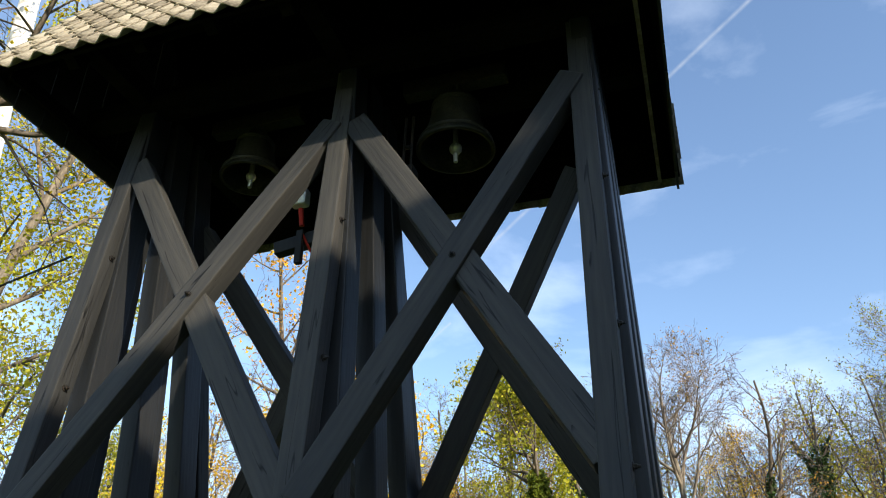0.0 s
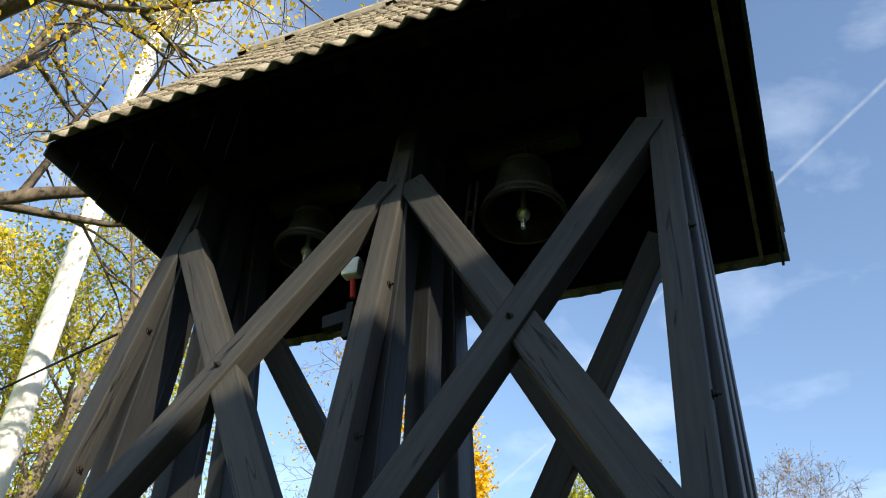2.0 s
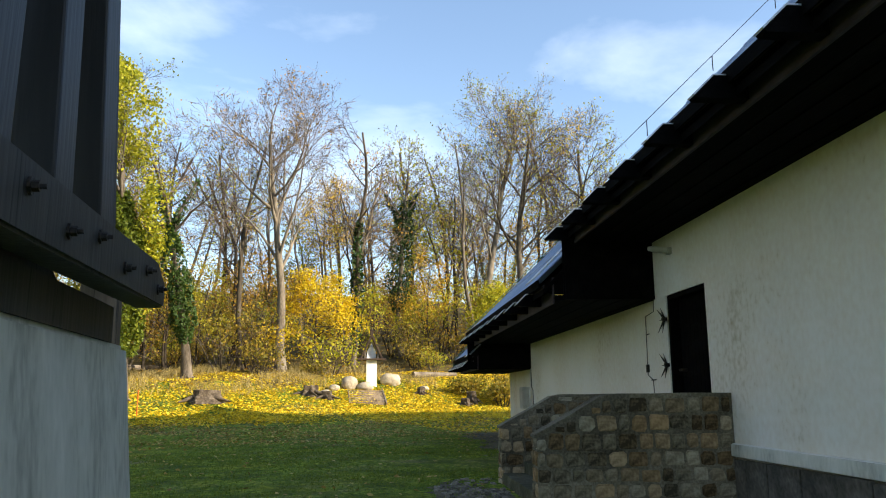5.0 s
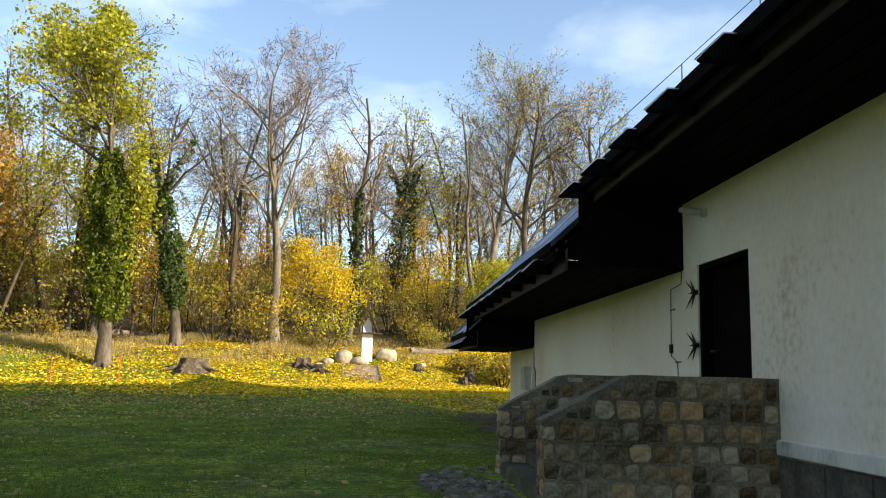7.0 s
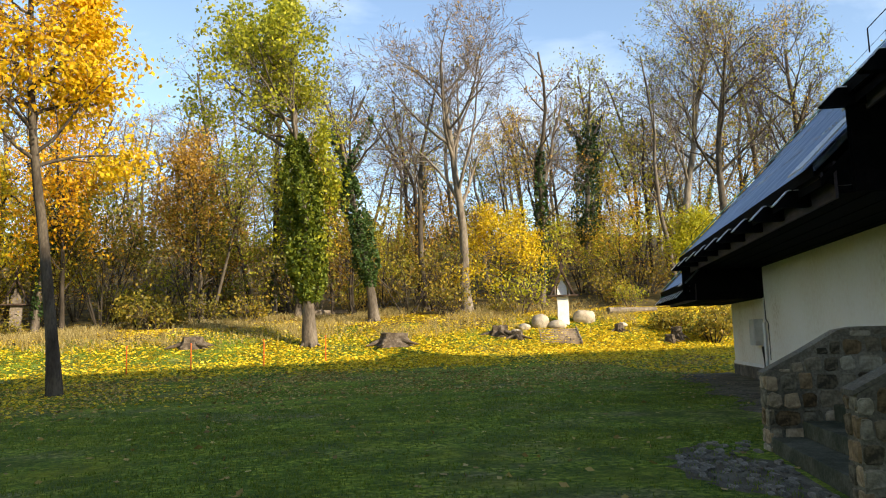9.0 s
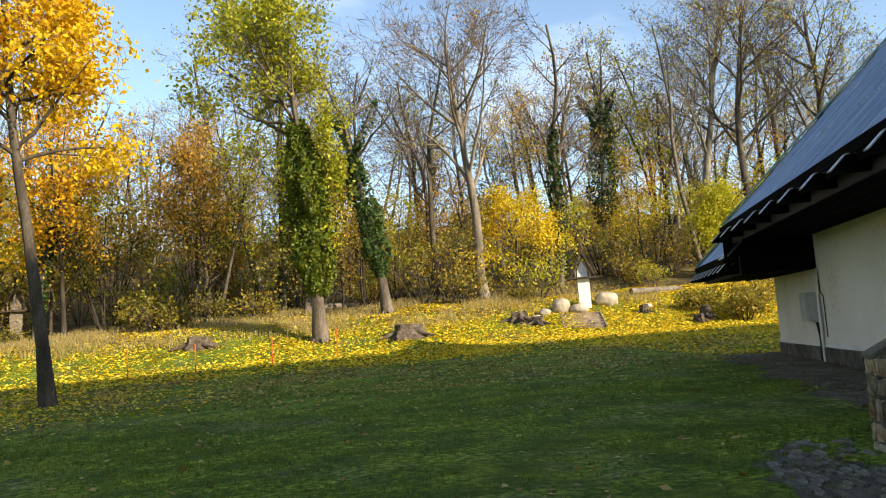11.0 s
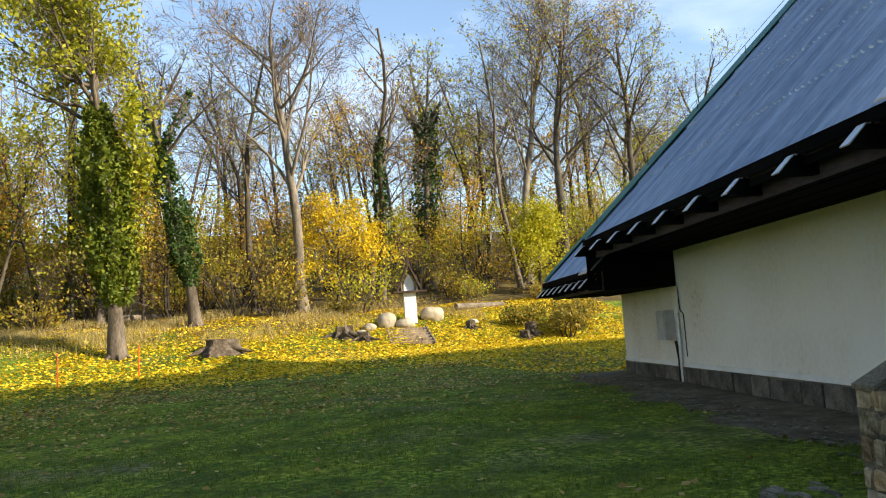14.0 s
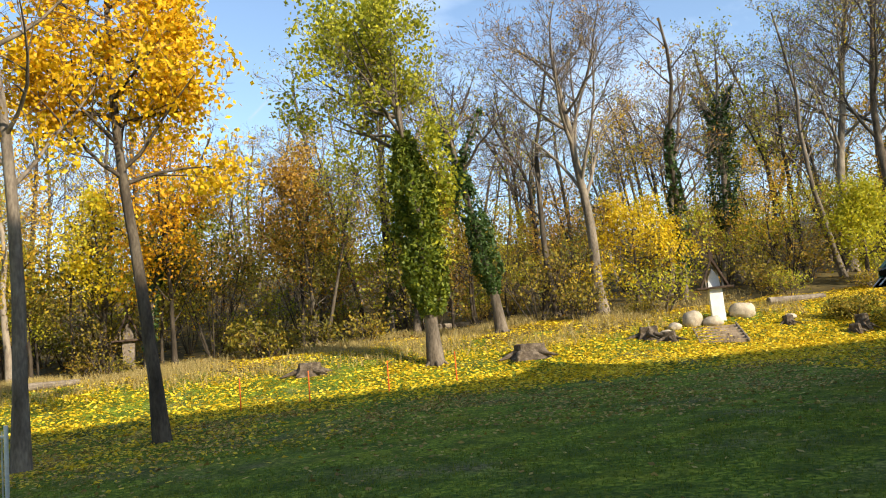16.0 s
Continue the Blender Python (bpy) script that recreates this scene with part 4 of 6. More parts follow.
def build_tower():
    tw = thing("bell_tower", TW, "dark timber bell tower on concrete pedestals under a clay-tiled roof", "bell tower")
    for k in range(3):
        build_trestle(k, tw)
    # crossed braces of the front and rear frames
    for yf, sgn in ((y_front, -1), (y_back, 1)):
        for ka, kb in ((0, 1), (1, 2)):
            for flip in (0, 1):
                k0, k1 = (ka, kb) if flip else (kb, ka)
                d = sgn * (0.0 if flip else 0.02)
                lo, hi = (2.18, 5.28) if sgn < 0 else (2.06, 5.16)
                bm = bmesh.new()
                x0, x1 = post_x(k0, lo), post_x(k1, hi)
                ux = 0.10 if x1 > x0 else -0.10
                # the brace that falls to the outer post sits a little off its mate
                off = 0.14 if flip and sgn < 0 and ka == 0 else 0.0
                p, q = Vector((x0 + ux + off, yf(lo) + d, lo)), Vector((x1 - ux + off * 0.4, yf(hi) + d, hi))
                if off:
                    p = p.lerp(q, 0.05)
                if sgn > 0 and ka == 0:
                    p.x += 0.06 if flip else -0.22
                    q.x += 0.02 if flip else -0.16
                bm.free()
                br = squared("brace", p, q, 0.22 if flip else 0.20, 0.15 if flip else 0.18, 0.014, M_TIMBER, tw, "dark diagonal brace, halved and bolted at the crossing", ends=0.08)
                if not flip:
                    bm = bmesh.new()
                    c = (p + q) / 2
                    bolt(bm, (c.x, c.y + sgn * 0.09, c.z), (0, sgn, 0))
                    bm.transform(br.matrix_basis.inverted())
                    part("bolt", bm, M_IRON, br)
    # plates along the heads, and the bell beams, near-black to hold the roof's shade
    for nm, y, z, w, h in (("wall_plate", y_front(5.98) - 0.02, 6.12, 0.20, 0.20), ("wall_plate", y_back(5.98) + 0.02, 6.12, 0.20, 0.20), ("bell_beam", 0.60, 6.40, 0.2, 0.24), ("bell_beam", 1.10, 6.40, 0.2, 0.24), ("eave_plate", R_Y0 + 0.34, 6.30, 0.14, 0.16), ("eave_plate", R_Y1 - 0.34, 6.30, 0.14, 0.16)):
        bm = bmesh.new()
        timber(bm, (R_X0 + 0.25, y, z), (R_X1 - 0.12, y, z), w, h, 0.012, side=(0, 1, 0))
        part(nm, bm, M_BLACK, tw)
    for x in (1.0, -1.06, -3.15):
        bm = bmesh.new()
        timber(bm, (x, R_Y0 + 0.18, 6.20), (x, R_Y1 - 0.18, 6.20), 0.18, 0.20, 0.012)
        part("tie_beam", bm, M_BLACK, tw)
    # roof: boarding and rafters with shade put into their black, gables
    ln = (R_Y1 - R_Y0) / 2 / math.cos(R_PITCH)
    roof = new("roof")
    roof.parent = tw
    roof["label"] = "steep roof of grey-brown clay pantiles"
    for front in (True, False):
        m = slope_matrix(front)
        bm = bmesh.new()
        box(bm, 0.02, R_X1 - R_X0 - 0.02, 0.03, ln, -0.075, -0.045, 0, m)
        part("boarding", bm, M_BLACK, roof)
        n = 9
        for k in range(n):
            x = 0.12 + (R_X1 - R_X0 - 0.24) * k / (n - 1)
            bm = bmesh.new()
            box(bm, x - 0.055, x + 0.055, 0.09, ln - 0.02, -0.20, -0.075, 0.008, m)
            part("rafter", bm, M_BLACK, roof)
    zr = R_Z + ln * math.sin(R_PITCH)
    for xg, sg in ((R_X1 - 0.07, 1), (R_X0 + 0.07, -1)):
        nb = 11
        wd = (R_Y1 - R_Y0 - 0.08) / nb
        for k in range(nb):
            y0 = R_Y0 + 0.04 + k * wd
            y1 = y0 + wd - 0.008
            t0 = R_Z + (min(y0 - R_Y0, R_Y1 - y0)) * math.tan(R_PITCH) - 0.06
            t1 = R_Z + (min(y1 - R_Y0, R_Y1 - y1)) * math.tan(R_PITCH) - 0.06
            bm = bmesh.new()
            x0, x1 = (xg, xg + sg * 0.025)
            prism(bm, [(y0, R_Z - 0.13 - 0.012 * ((k * 7) % 3)), (y1, R_Z - 0.13 - 0.012 * ((k * 7) % 3)), (y1, max(t1, R_Z)), (y0, max(t0, R_Z))], 'x', x0, x1)
            part("gable_board", bm, M_TIMBER, roof)
        bm = bmesh.new()
        timber(bm, (xg - sg * 0.16, R_Y0 + 0.1, R_Z + 0.02), (xg - sg * 0.16, R_Y1 - 0.1, R_Z + 0.02), 0.035, 0.16, 0.004)
        part("gable_rail", bm, M_OLDWOOD if sg > 0 else M_BLACK, roof, "thin weathered rail along the gable foot" if sg > 0 else "")
    # tiles: the lower courses of the front slope one by one, the rest joined
    w, l = 0.226, 0.34
    gauge = 0.27
    tile = pantile(w, l)
    cols, rows = int((R_X1 - R_X0) / w), int(ln / gauge)
    tw_rng = random.Random(3)
    for front in (True, False):
        m = slope_matrix(front)
        rest_v, rest_f = [], []
        for r in range(rows + 1):
            for c in range(cols + 1):
                lm = m @ Matrix.Translation((c * w - 0.02 + tw_rng.uniform(-0.008, 0.008), r * gauge - 0.05 + tw_rng.uniform(-0.012, 0.008), tw_rng.uniform(-0.004, 0.006))) @ Matrix.Rotation(tw_rng.uniform(-0.02, 0.02), 4, 'Z')
                if front and r < 8:
                    ob = part("tile", tile, M_TILE, roof)
                    ob.matrix_local = lm
                else:
                    base = len(rest_v)
                    rest_v += [lm @ v.co for v in tile.vertices]
                    rest_f += [[base + i for i in p.vertices] for p in tile.polygons]
        me = raw(rest_v, rest_f, "tile_field")
        me.materials.append(M_TILE)
        me.polygons.foreach_set("use_smooth", [True] * len(me.polygons))
        tagged(part("tile_field", me, M_TILE, roof), kind="stuff")
    bm = bmesh.new()
    rod(bm, (R_X0, ROOF_YC, zr), (R_X1, ROOF_YC, zr), 0.12, 0.12, 12)
    part("ridge_tile", bm, M_TILE, roof)
    # bell motor and small white junction box hanging on a bracket
    bm = bmesh.new()
    box(bm, -0.075, 0.075, -0.05, 0.05, -0.08, 0.08, 0.02)
    lb = part("junction_box", bm, M_WHITE, tw, "small white plastic junction box")
    lb.location = (-1.52, 0.62, 4.94)
    bm = bmesh.new()
    rod(bm, (0, 0.03, -0.09), (0.02, 0.04, -0.26), 0.022, 0.022, 10)
    pipe(bm, [(0.03, 0.05, -0.34), (0.1, 0.1, -0.5), (0.25, 0.1, -0.42)], 0.012, 6)
    part("cable", bm, M_RED, lb, "red cable gland")
    bm = bmesh.new()
    timber(bm, (-0.25, 0.12, -0.42), (0.5, 0.12, -0.30), 0.10, 0.12, 0.01, side=(0, 1, 0))
    box(bm, -0.02, 0.04, 0.03, 0.08, -0.62, -0.30, 0.005)
    part("bracket", bm, M_TIMBER, lb)
    # striking hammer linkage beside the larger bell
    bm = bmesh.new()
    for x in (-0.62, -0.55):
        pipe(bm, [(x, 0.75, 5.15), (x, 0.80, 5.75)], 0.012, 6)
    box(bm, -0.66, -0.51, 0.70, 0.86, 5.02, 5.16, 0.015)
    rod(bm, (-0.62, 0.78, 5.4), (-0.55, 0.78, 5.4), 0.02, 0.02, 8)
    part("hammer_linkage", bm, M_IRON, tw)
    return tw


build_tower()
build_bell(-0.19, 0.927, 5.37, 0.71, "large dull bronze bell with clapper hanging in the tower")
build_bell(-2.28, 0.949, 5.51, 0.60, "smaller dull bronze bell hanging in the tower")


# ---- trees ----
class Wood:
    """Collects tapered limbs into one mesh, and the places where leaves may hang."""

    def __init__(self, seed):
        self.rng = random.Random(seed)
        self.v, self.f, self.tips, self.twigs = [], [], [], []
        self.segs, self.sides = None, None

    def tube(self, pts, rads, sides):
        base = len(self.v)
        prev = None
        for k, (p, r) in enumerate(zip(pts, rads)):
            d = (pts[min(k + 1, len(pts) - 1)] - pts[max(k - 1, 0)]).normalized()
            u = d.orthogonal().normalized() if prev is None else (prev - d * prev.dot(d)).normalized()
            prev = u
            w = d.cross(u)
            for i in range(sides):
                a = 2 * math.pi * i / sides
                self.v.append(p + (u * math.cos(a) + w * math.sin(a)) * r)
        for k in range(len(pts) - 1):
            for i in range(sides):
                a, b = base + k * sides + i, base + k * sides + (i + 1) % sides
                self.f.append((a, b, b + sides, a + sides))

    def ribbon(self, pts, rads):
        """The finest twigs: a narrow strip each."""
        base = len(self.v)
        d = (pts[-1] - pts[0]).normalized()
        u = d.orthogonal().normalized()
        u.rotate(Matrix.Rotation(self.rng.uniform(0, 3.14), 3, d))
        for p, r in zip(pts, rads):
            self.v += [p - u * r * 1.2, p + u * r * 1.2]
        for k in range(len(pts) - 1):
            a = base + 2 * k
            self.twigs.append(len(self.f))
            self.f.append((a, a + 1, a + 3, a + 2))

    def limb(self, p, d, length, r, level, spec):
        rng = self.rng
        n = (self.segs or (9, 5, 4, 3, 2))[level]
        pts, rads = [p.copy()], [r]
        d = d.copy()
        wob = spec["wobble"] * (spec.get("sway", 0.35) if level == 0 else 1.0)
        for k in range(n):
            d = (d + Vector((rng.uniform(-1, 1), rng.uniform(-1, 1), rng.uniform(-1, 1))) * wob + Vector((0, 0, spec["up"] * (1 if level else 0.3)))).normalized()
            if level >= 3 and spec.get("droop"):
                d = (d - Vector((0, 0, spec["droop"]))).normalized()
            pts.append(pts[-1] + d * (length / n))
            rads.append(max(spec.get("fine", 0.006), r * (1 - (0.82 if level else 0.72) * (k + 1) / n)))
        if level == 0:
            rads[0] *= 1.35
        if level == spec["levels"] and level >= 2:
            self.ribbon(pts, rads)
        else:
            self.tube(pts, rads, (self.sides or (9, 6, 4, 3, 3))[level])
        if level >= spec["levels"]:
            self.tips.append((pts[-1], d))
            if n > 2:
                self.tips.append((pts[-2], d))
            return
        cnt = spec["kids"][level]
        start = spec["clear"] if level == 0 else 0.22
        for c in range(cnt):
            f = start + (1 - start) * (c + rng.random()) / cnt
            f = min(0.98, f)
            x = f * n
            k = min(n - 1, int(x))
            at = pts[k].lerp(pts[k + 1], x - k)
            rr = rads[k] + (rads[k + 1] - rads[k]) * (x - k)
            dk = (pts[k + 1] - pts[k]).normalized()
            az = rng.uniform(0, 2 * math.pi) if level else c * 2.4 + rng.uniform(-0.5, 0.5)
            side = dk.orthogonal().normalized()
            side.rotate(Matrix.Rotation(az, 3, dk))
            ang = rng.uniform(*spec["angle"])
            nd = (dk * math.cos(ang) + side * math.sin(ang)).normalized()
            if level == 0 and "bias" in spec:
                nd = (nd + Vector(spec["bias"])).normalized()
            if level == 0:
                ln = length * spec["reach"] * (1 - 0.55 * (f - start) / (1 - start)) * rng.uniform(0.7, 1.15)
            else:
                ln = length * rng.uniform(0.38, 0.66) * (1.15 - 0.4 * f)
            self.limb(at, nd, ln, min(rr * 0.62, r * (0.34 if level == 0 else 0.52)), level + 1, spec)
        self.tips.append((pts[-1], d))

    def mesh(self, material):
        me = bpy.data.meshes.new("trunk")
        me.from_pydata([tuple(v) for v in self.v], [], self.f)
        me.materials.append(material)
        me.materials.append(M_TWIG)
        kinds = [0] * len(self.f)
        for k in self.twigs:
            kinds[k] = 1
        me.polygons.foreach_set("material_index", kinds)
        me.polygons.foreach_set("use_smooth", [True] * len(me.polygons))
        return me


def leaf_mesh(name, places, size, rng, material, flat=0.0):
    """Small kite-shaped leaves, each on its own, turned at random."""
    n = len(places)
    P = np.array([tuple(p) for p in places], float).reshape(-1, 3)
    r = np.random.RandomState(rng.randint(0, 10 ** 6))
    u = r.normal(size=(n, 3))
    if flat:
        u[:, 2] *= 1 - flat
    u /= np.linalg.norm(u, axis=1, keepdims=True) + 1e-9
    w = r.normal(size=(n, 3))
    if flat:
        w[:, 2] *= 1 - flat
    w -= u * (w * u).sum(1, keepdims=True)
    w /= np.linalg.norm(w, axis=1, keepdims=True) + 1e-9
    s = size * r.uniform(0.6, 1.35, (n, 1))
    q = np.stack([P - u * s * 0.5, P + w * s * 0.34 + u * s * 0.05, P + u * s * 0.6, P - w * s * 0.34 + u * s * 0.05], 1).reshape(-1, 3)
    me = bpy.data.meshes.new(name)
    me.vertices.add(4 * n)
    me.vertices.foreach_set("co", q.ravel())
    me.loops.add(4 * n)
    me.loops.foreach_set("vertex_index", np.arange(4 * n))
    me.polygons.add(n)
    me.polygons.foreach_set("loop_start", np.arange(0, 4 * n, 4))
    me.update(calc_edges=True)
    me.materials.append(material)
    return me


def around(tips, rng, per, spread, keep=1.0, low=None):
    out = []
    for p, d in tips:
        if rng.random() > keep + 0.9 * noise.noise(p * 0.42) * (1 if per > 4 else 0.5):
            continue
        for _ in range(per):
            out.append((p.x + rng.gauss(0, spread), p.y + rng.gauss(0, spread), p.z + rng.gauss(0, spread * 0.8)))
    return out


def ivy_places(rng, trunk_pts, z0, z1, r0, n, bulge=0.3):
    """Ivy that wraps a stem, shaggy and uneven."""
    out = []
    for _ in range(n):
        f = rng.random()
        z = z0 + (z1 - z0) * f
        k = min(len(trunk_pts) - 2, max(0, next((i for i, p in enumerate(trunk_pts) if p.z > z), len(trunk_pts) - 1) - 1))
        a, b = trunk_pts[k], trunk_pts[k + 1]
        t = (z - a.z) / max(0.01, b.z - a.z)
        c = a.lerp(b, min(1, max(0, t)))
        th = rng.uniform(0, 2 * math.pi)
        shape = min(1.0, 0.45 + f * 3.2, 0.4 + (1 - f) * 2.4)
        lump = 0.74 + 0.5 * noise.noise(Vector((math.cos(th) * 1.2, math.sin(th) * 1.2, z * 0.75 + r0 * 7)))
        lump += 0.35 * noise.noise(Vector((math.cos(th) * 2.6, math.sin(th) * 2.6, z * 1.9 + r0 * 3)))
        if noise.noise(Vector((c.x, r0 * 9, z * 0.9))) < -0.22 and rng.random() < 0.6:
            continue
        r = r0 * shape * max(0.15, lump) * (1 - bulge * rng.random() ** 2)
        out.append((c.x + r * math.cos(th), c.y + r * math.sin(th), z + rng.uniform(-0.1, 0.1)))
    return out


SPEC_OPEN = dict(levels=4, kids=(13, 6, 5, 4), clear=0.36, reach=0.46, angle=(0.55, 1.15), wobble=0.17, up=0.035)
SPEC_BARE = dict(levels=4, kids=(11, 8, 7, 6), clear=0.40, reach=0.46, angle=(0.4, 0.95), wobble=0.2, up=0.035, sway=0.5, fine=0.007)
SPEC_FAR = dict(levels=4, kids=(11, 5, 4, 4), clear=0.26, reach=0.36, angle=(0.45, 1.05), wobble=0.24, up=0.05, sway=0.7, fine=0.008)
SPEC_NARROW = dict(levels=4, kids=(12, 5, 4, 3), clear=0.36, reach=0.28, angle=(0.6, 1.2), wobble=0.16, up=0.03)


def tree_parts(t, wood, bark, leaves=None, ivy=None):
    part("trunk", wood.mesh(bark), bark, t)
    if leaves:
        part("crown", leaves, None, t)
    if ivy:
        part("ivy", ivy, None, t, "ivy climbing the trunk")


def at_ground(x, y, turn=0.0, scale=1.0, sink=0.08):
    return Matrix.Translation((x, y, ground_z(x, y) - sink)) @ Matrix.Rotation(turn, 4, 'Z') @ Matrix.Scale(scale, 4)


def hero_tree(x, y, seed, height, radius, spec, label, bark, leaf=None, per=0, spread=0.3, size=0.16, keep=1.0, ivy=None, lean=(0, 0), name="tree", sunny=0, fork=False):
    t = thing(name, at_ground(x, y), label, "tree", "trees round the lawn")
    w = Wood(seed)
    w.limb(Vector((0, 0, 0)), Vector((lean[0], lean[1], 1)).normalized(), height, radius, 0, spec)
    n = 10
    stem = [Vector((0, 0, 0))] + [sum((w.v[k * 9 + i] for i in range(9)), Vector()) / 9 for k in range(1, n)]
    # root flare
    for k in range(6):
        a = k * 1.05 + seed
        w.tube([Vector((0, 0, 1.5 * radius)), Vector((math.cos(a), math.sin(a), 0.5)) * radius * 1.1, Vector((math.cos(a) * 2.3, math.sin(a) * 2.3, -0.3)) * radius], [radius * 0.45, radius * 0.3, radius * 0.08], 5)
    spots = around(w.tips, w.rng, per, spread, keep) if leaf and per else []
    im = None
    if ivy:
        z0, z1, r0, cnt, mt = ivy
        for x0, z, a in tuple((w.rng.uniform(-0.3, 0.3), w.rng.uniform(z0 + 2.6, z1), w.rng.uniform(-0.7, 0.9)) for _ in range(9 if sunny else 0)):
            # tufts of yellower leaves hung out sunward, their colour painting the ivy's lit side
            for _ in range(sunny // 9):
                spots.append((x0 + r0 * 0.85 * math.cos(a) + w.rng.gauss(0, 0.22), -r0 * 0.6 + r0 * 0.5 * math.sin(a) + w.rng.gauss(0, 0.25), z + w.rng.gauss(0, 0.55)))
        places = ivy_places(w.rng, stem, z0, z1, r0, cnt)
        if fork:
            for sg, top in ((-1, 2.6), (1, 2.9)):
                f0 = stem[6]
                arm = [f0 + Vector((sg * 1.25 * q, 0.1 * q, top * q ** 0.8)) for q in (0, 0.25, 0.5, 0.75, 1.0)]
                w.tube(arm, [0.12, 0.10, 0.08, 0.06, 0.04], 6)
                places += ivy_places(w.rng, arm, f0.z, f0.z + top, 0.30, 620)
        im = leaf_mesh("ivy", places, 0.16, w.rng, mt)
    lm = leaf_mesh("crown", spots, size, w.rng, leaf) if spots else None
    tree_parts(t, w, bark, lm, im)
    return t


M_LEAF_RUSSET = leaf_mat("russet_gold_leaves", [(0.30, 0.15, 0.02), (0.52, 0.30, 0.025), (0.66, 0.44, 0.035), (0.52, 0.43, 0.05)])
M_LEAF_GOLD = leaf_mat("golden_leaves", [(0.46, 0.24, 0.008), (0.68, 0.40, 0.012), (0.82, 0.57, 0.02), (0.66, 0.55, 0.03)])


def build_hero_trees():
    s = dict(SPEC_NARROW, clear=0.58, reach=0.37, kids=(17, 6, 5, 3), angle=(0.6, 1.25), bias=(-0.42, -0.1, 0.05))
    hero_tree(5.45, 37.6, 11, 13.0, 0.27, s, "tall tree with thick ivy column and yellow-green crown", M_BARK, M_LEAF_GREEN, 15, 0.22, 0.15, 0.5, ivy=(1.9, 9.0, 1.0, 11500, M_IVY), lean=(-0.015, 0), sunny=1500)
    hero_tree(9.05, 42.5, 12, 11.2, 0.24, dict(SPEC_BARE, clear=0.55, reach=0.40, kids=(9, 7, 5, 5)), "dark ivy-covered tree with bare forked limbs", M_BARK, None, 0, ivy=(1.8, 7.6, 0.72, 4600, M_IVY_DARK), lean=(-0.07, 0), fork=True)
    hero_tree(14.4, 44.5, 13, 13.4, 0.29, dict(SPEC_BARE, clear=0.38, reach=0.54, kids=(13, 8, 7, 7), angle=(0.45, 1.0), up=0.02), "tall nearly bare tree with fine spreading twigs", M_BARK, M_LEAF_BROWN, 1, 0.25, 0.12, 0.22, lean=(0.0, 0))
    hero_tree(24.3, 50.0, 14, 13.0, 0.24, dict(SPEC_BARE, clear=0.45, reach=0.32, kids=(10, 6, 5, 5)), "slim tree wrapped in dark ivy", M_BARK, M_LEAF_GREEN, 1, 0.3, 0.18, 0.25, ivy=(3.2, 10.8, 1.0, 4200, M_IVY_DARK), lean=(0.0, 0), fork=True)
    hero_tree(30.4, 48.6, 15, 16.6, 0.30, dict(SPEC_BARE, clear=0.34, reach=0.50, kids=(13, 8, 7, 7), angle=(0.4, 1.0)), "large half-bare tree with thin yellow leaves", M_BARK, M_LEAF_GREEN, 2, 0.3, 0.12, 0.42, lean=(-0.03, 0))
    hero_tree(32.6, 47.6, 16, 16.2, 0.30, dict(SPEC_BARE, clear=0.34, reach=0.48, kids=(12, 8, 7, 6)), "large forked half-bare tree with thin russet leaves", M_BARK, M_LEAF_RUSSET, 2, 0.3, 0.12, 0.34, lean=(0.06, 0))
    hero_tree(36.5, 45.0, 17, 16.0, 0.30, dict(SPEC_BARE, clear=0.34, reach=0.42), "bare tree with green twigs behind the chapel roof", M_BARK_DARK, M_LEAF_GREEN, 1, 0.3, 0.16, 0.4, lean=(0.06, 0))
    hero_tree(-2.38, 28.5, 18, 14.2, 0.18, dict(SPEC_NARROW, clear=0.44, reach=0.215, kids=(24, 5, 4, 3), angle=(0.7, 1.4), bias=(0.15, 0, -0.1)), "slender tree with a golden orange crown", M_BARK_DARK, M_LEAF_GOLD, 18, 0.26, 0.15, 0.58, lean=(-0.03, 0))
    hero_tree(-4.75, 26.3, 19, 16.5, 0.17, dict(SPEC_NARROW, clear=0.36, reach=0.24, kids=(18, 5, 4, 3)), "slender pale-barked tree with thinning orange leaves", M_BARK, M_LEAF_ORANGE, 5, 0.36, 0.12, 0.34, lean=(-0.02, 0))
    # beside the bell tower
    hero_tree(-8.4, 7.9, 21, 17.0, 0.46, dict(SPEC_OPEN, clear=0.40, reach=0.46, kids=(16, 7, 6, 4), droop=0.25), "big tree with rough bark and sparse yellow leaves", M_BARK, M_LEAF_YELLOW, 12, 0.24, 0.08, 0.95, lean=(0.03, 0.0))
    hero_tree(-11.5, 17.5, 22, 16.0, 0.26, dict(SPEC_OPEN, clear=0.16, reach=0.34, kids=(18, 6, 5, 3), droop=0.3), "tree with drooping twigs and small yellow-green leaves", M_BARK, M_LEAF_GREEN, 15, 0.26, 0.10, 1.0)
    hero_tree(-15.0, 21.0, 23, 15.0, 0.26, dict(SPEC_OPEN, clear=0.14, reach=0.36, kids=(18, 6, 5, 3), droop=0.3), "tree with drooping twigs and small yellow leaves", M_BARK, M_LEAF_YELLOW, 6, 0.28, 0.14, 1.0)


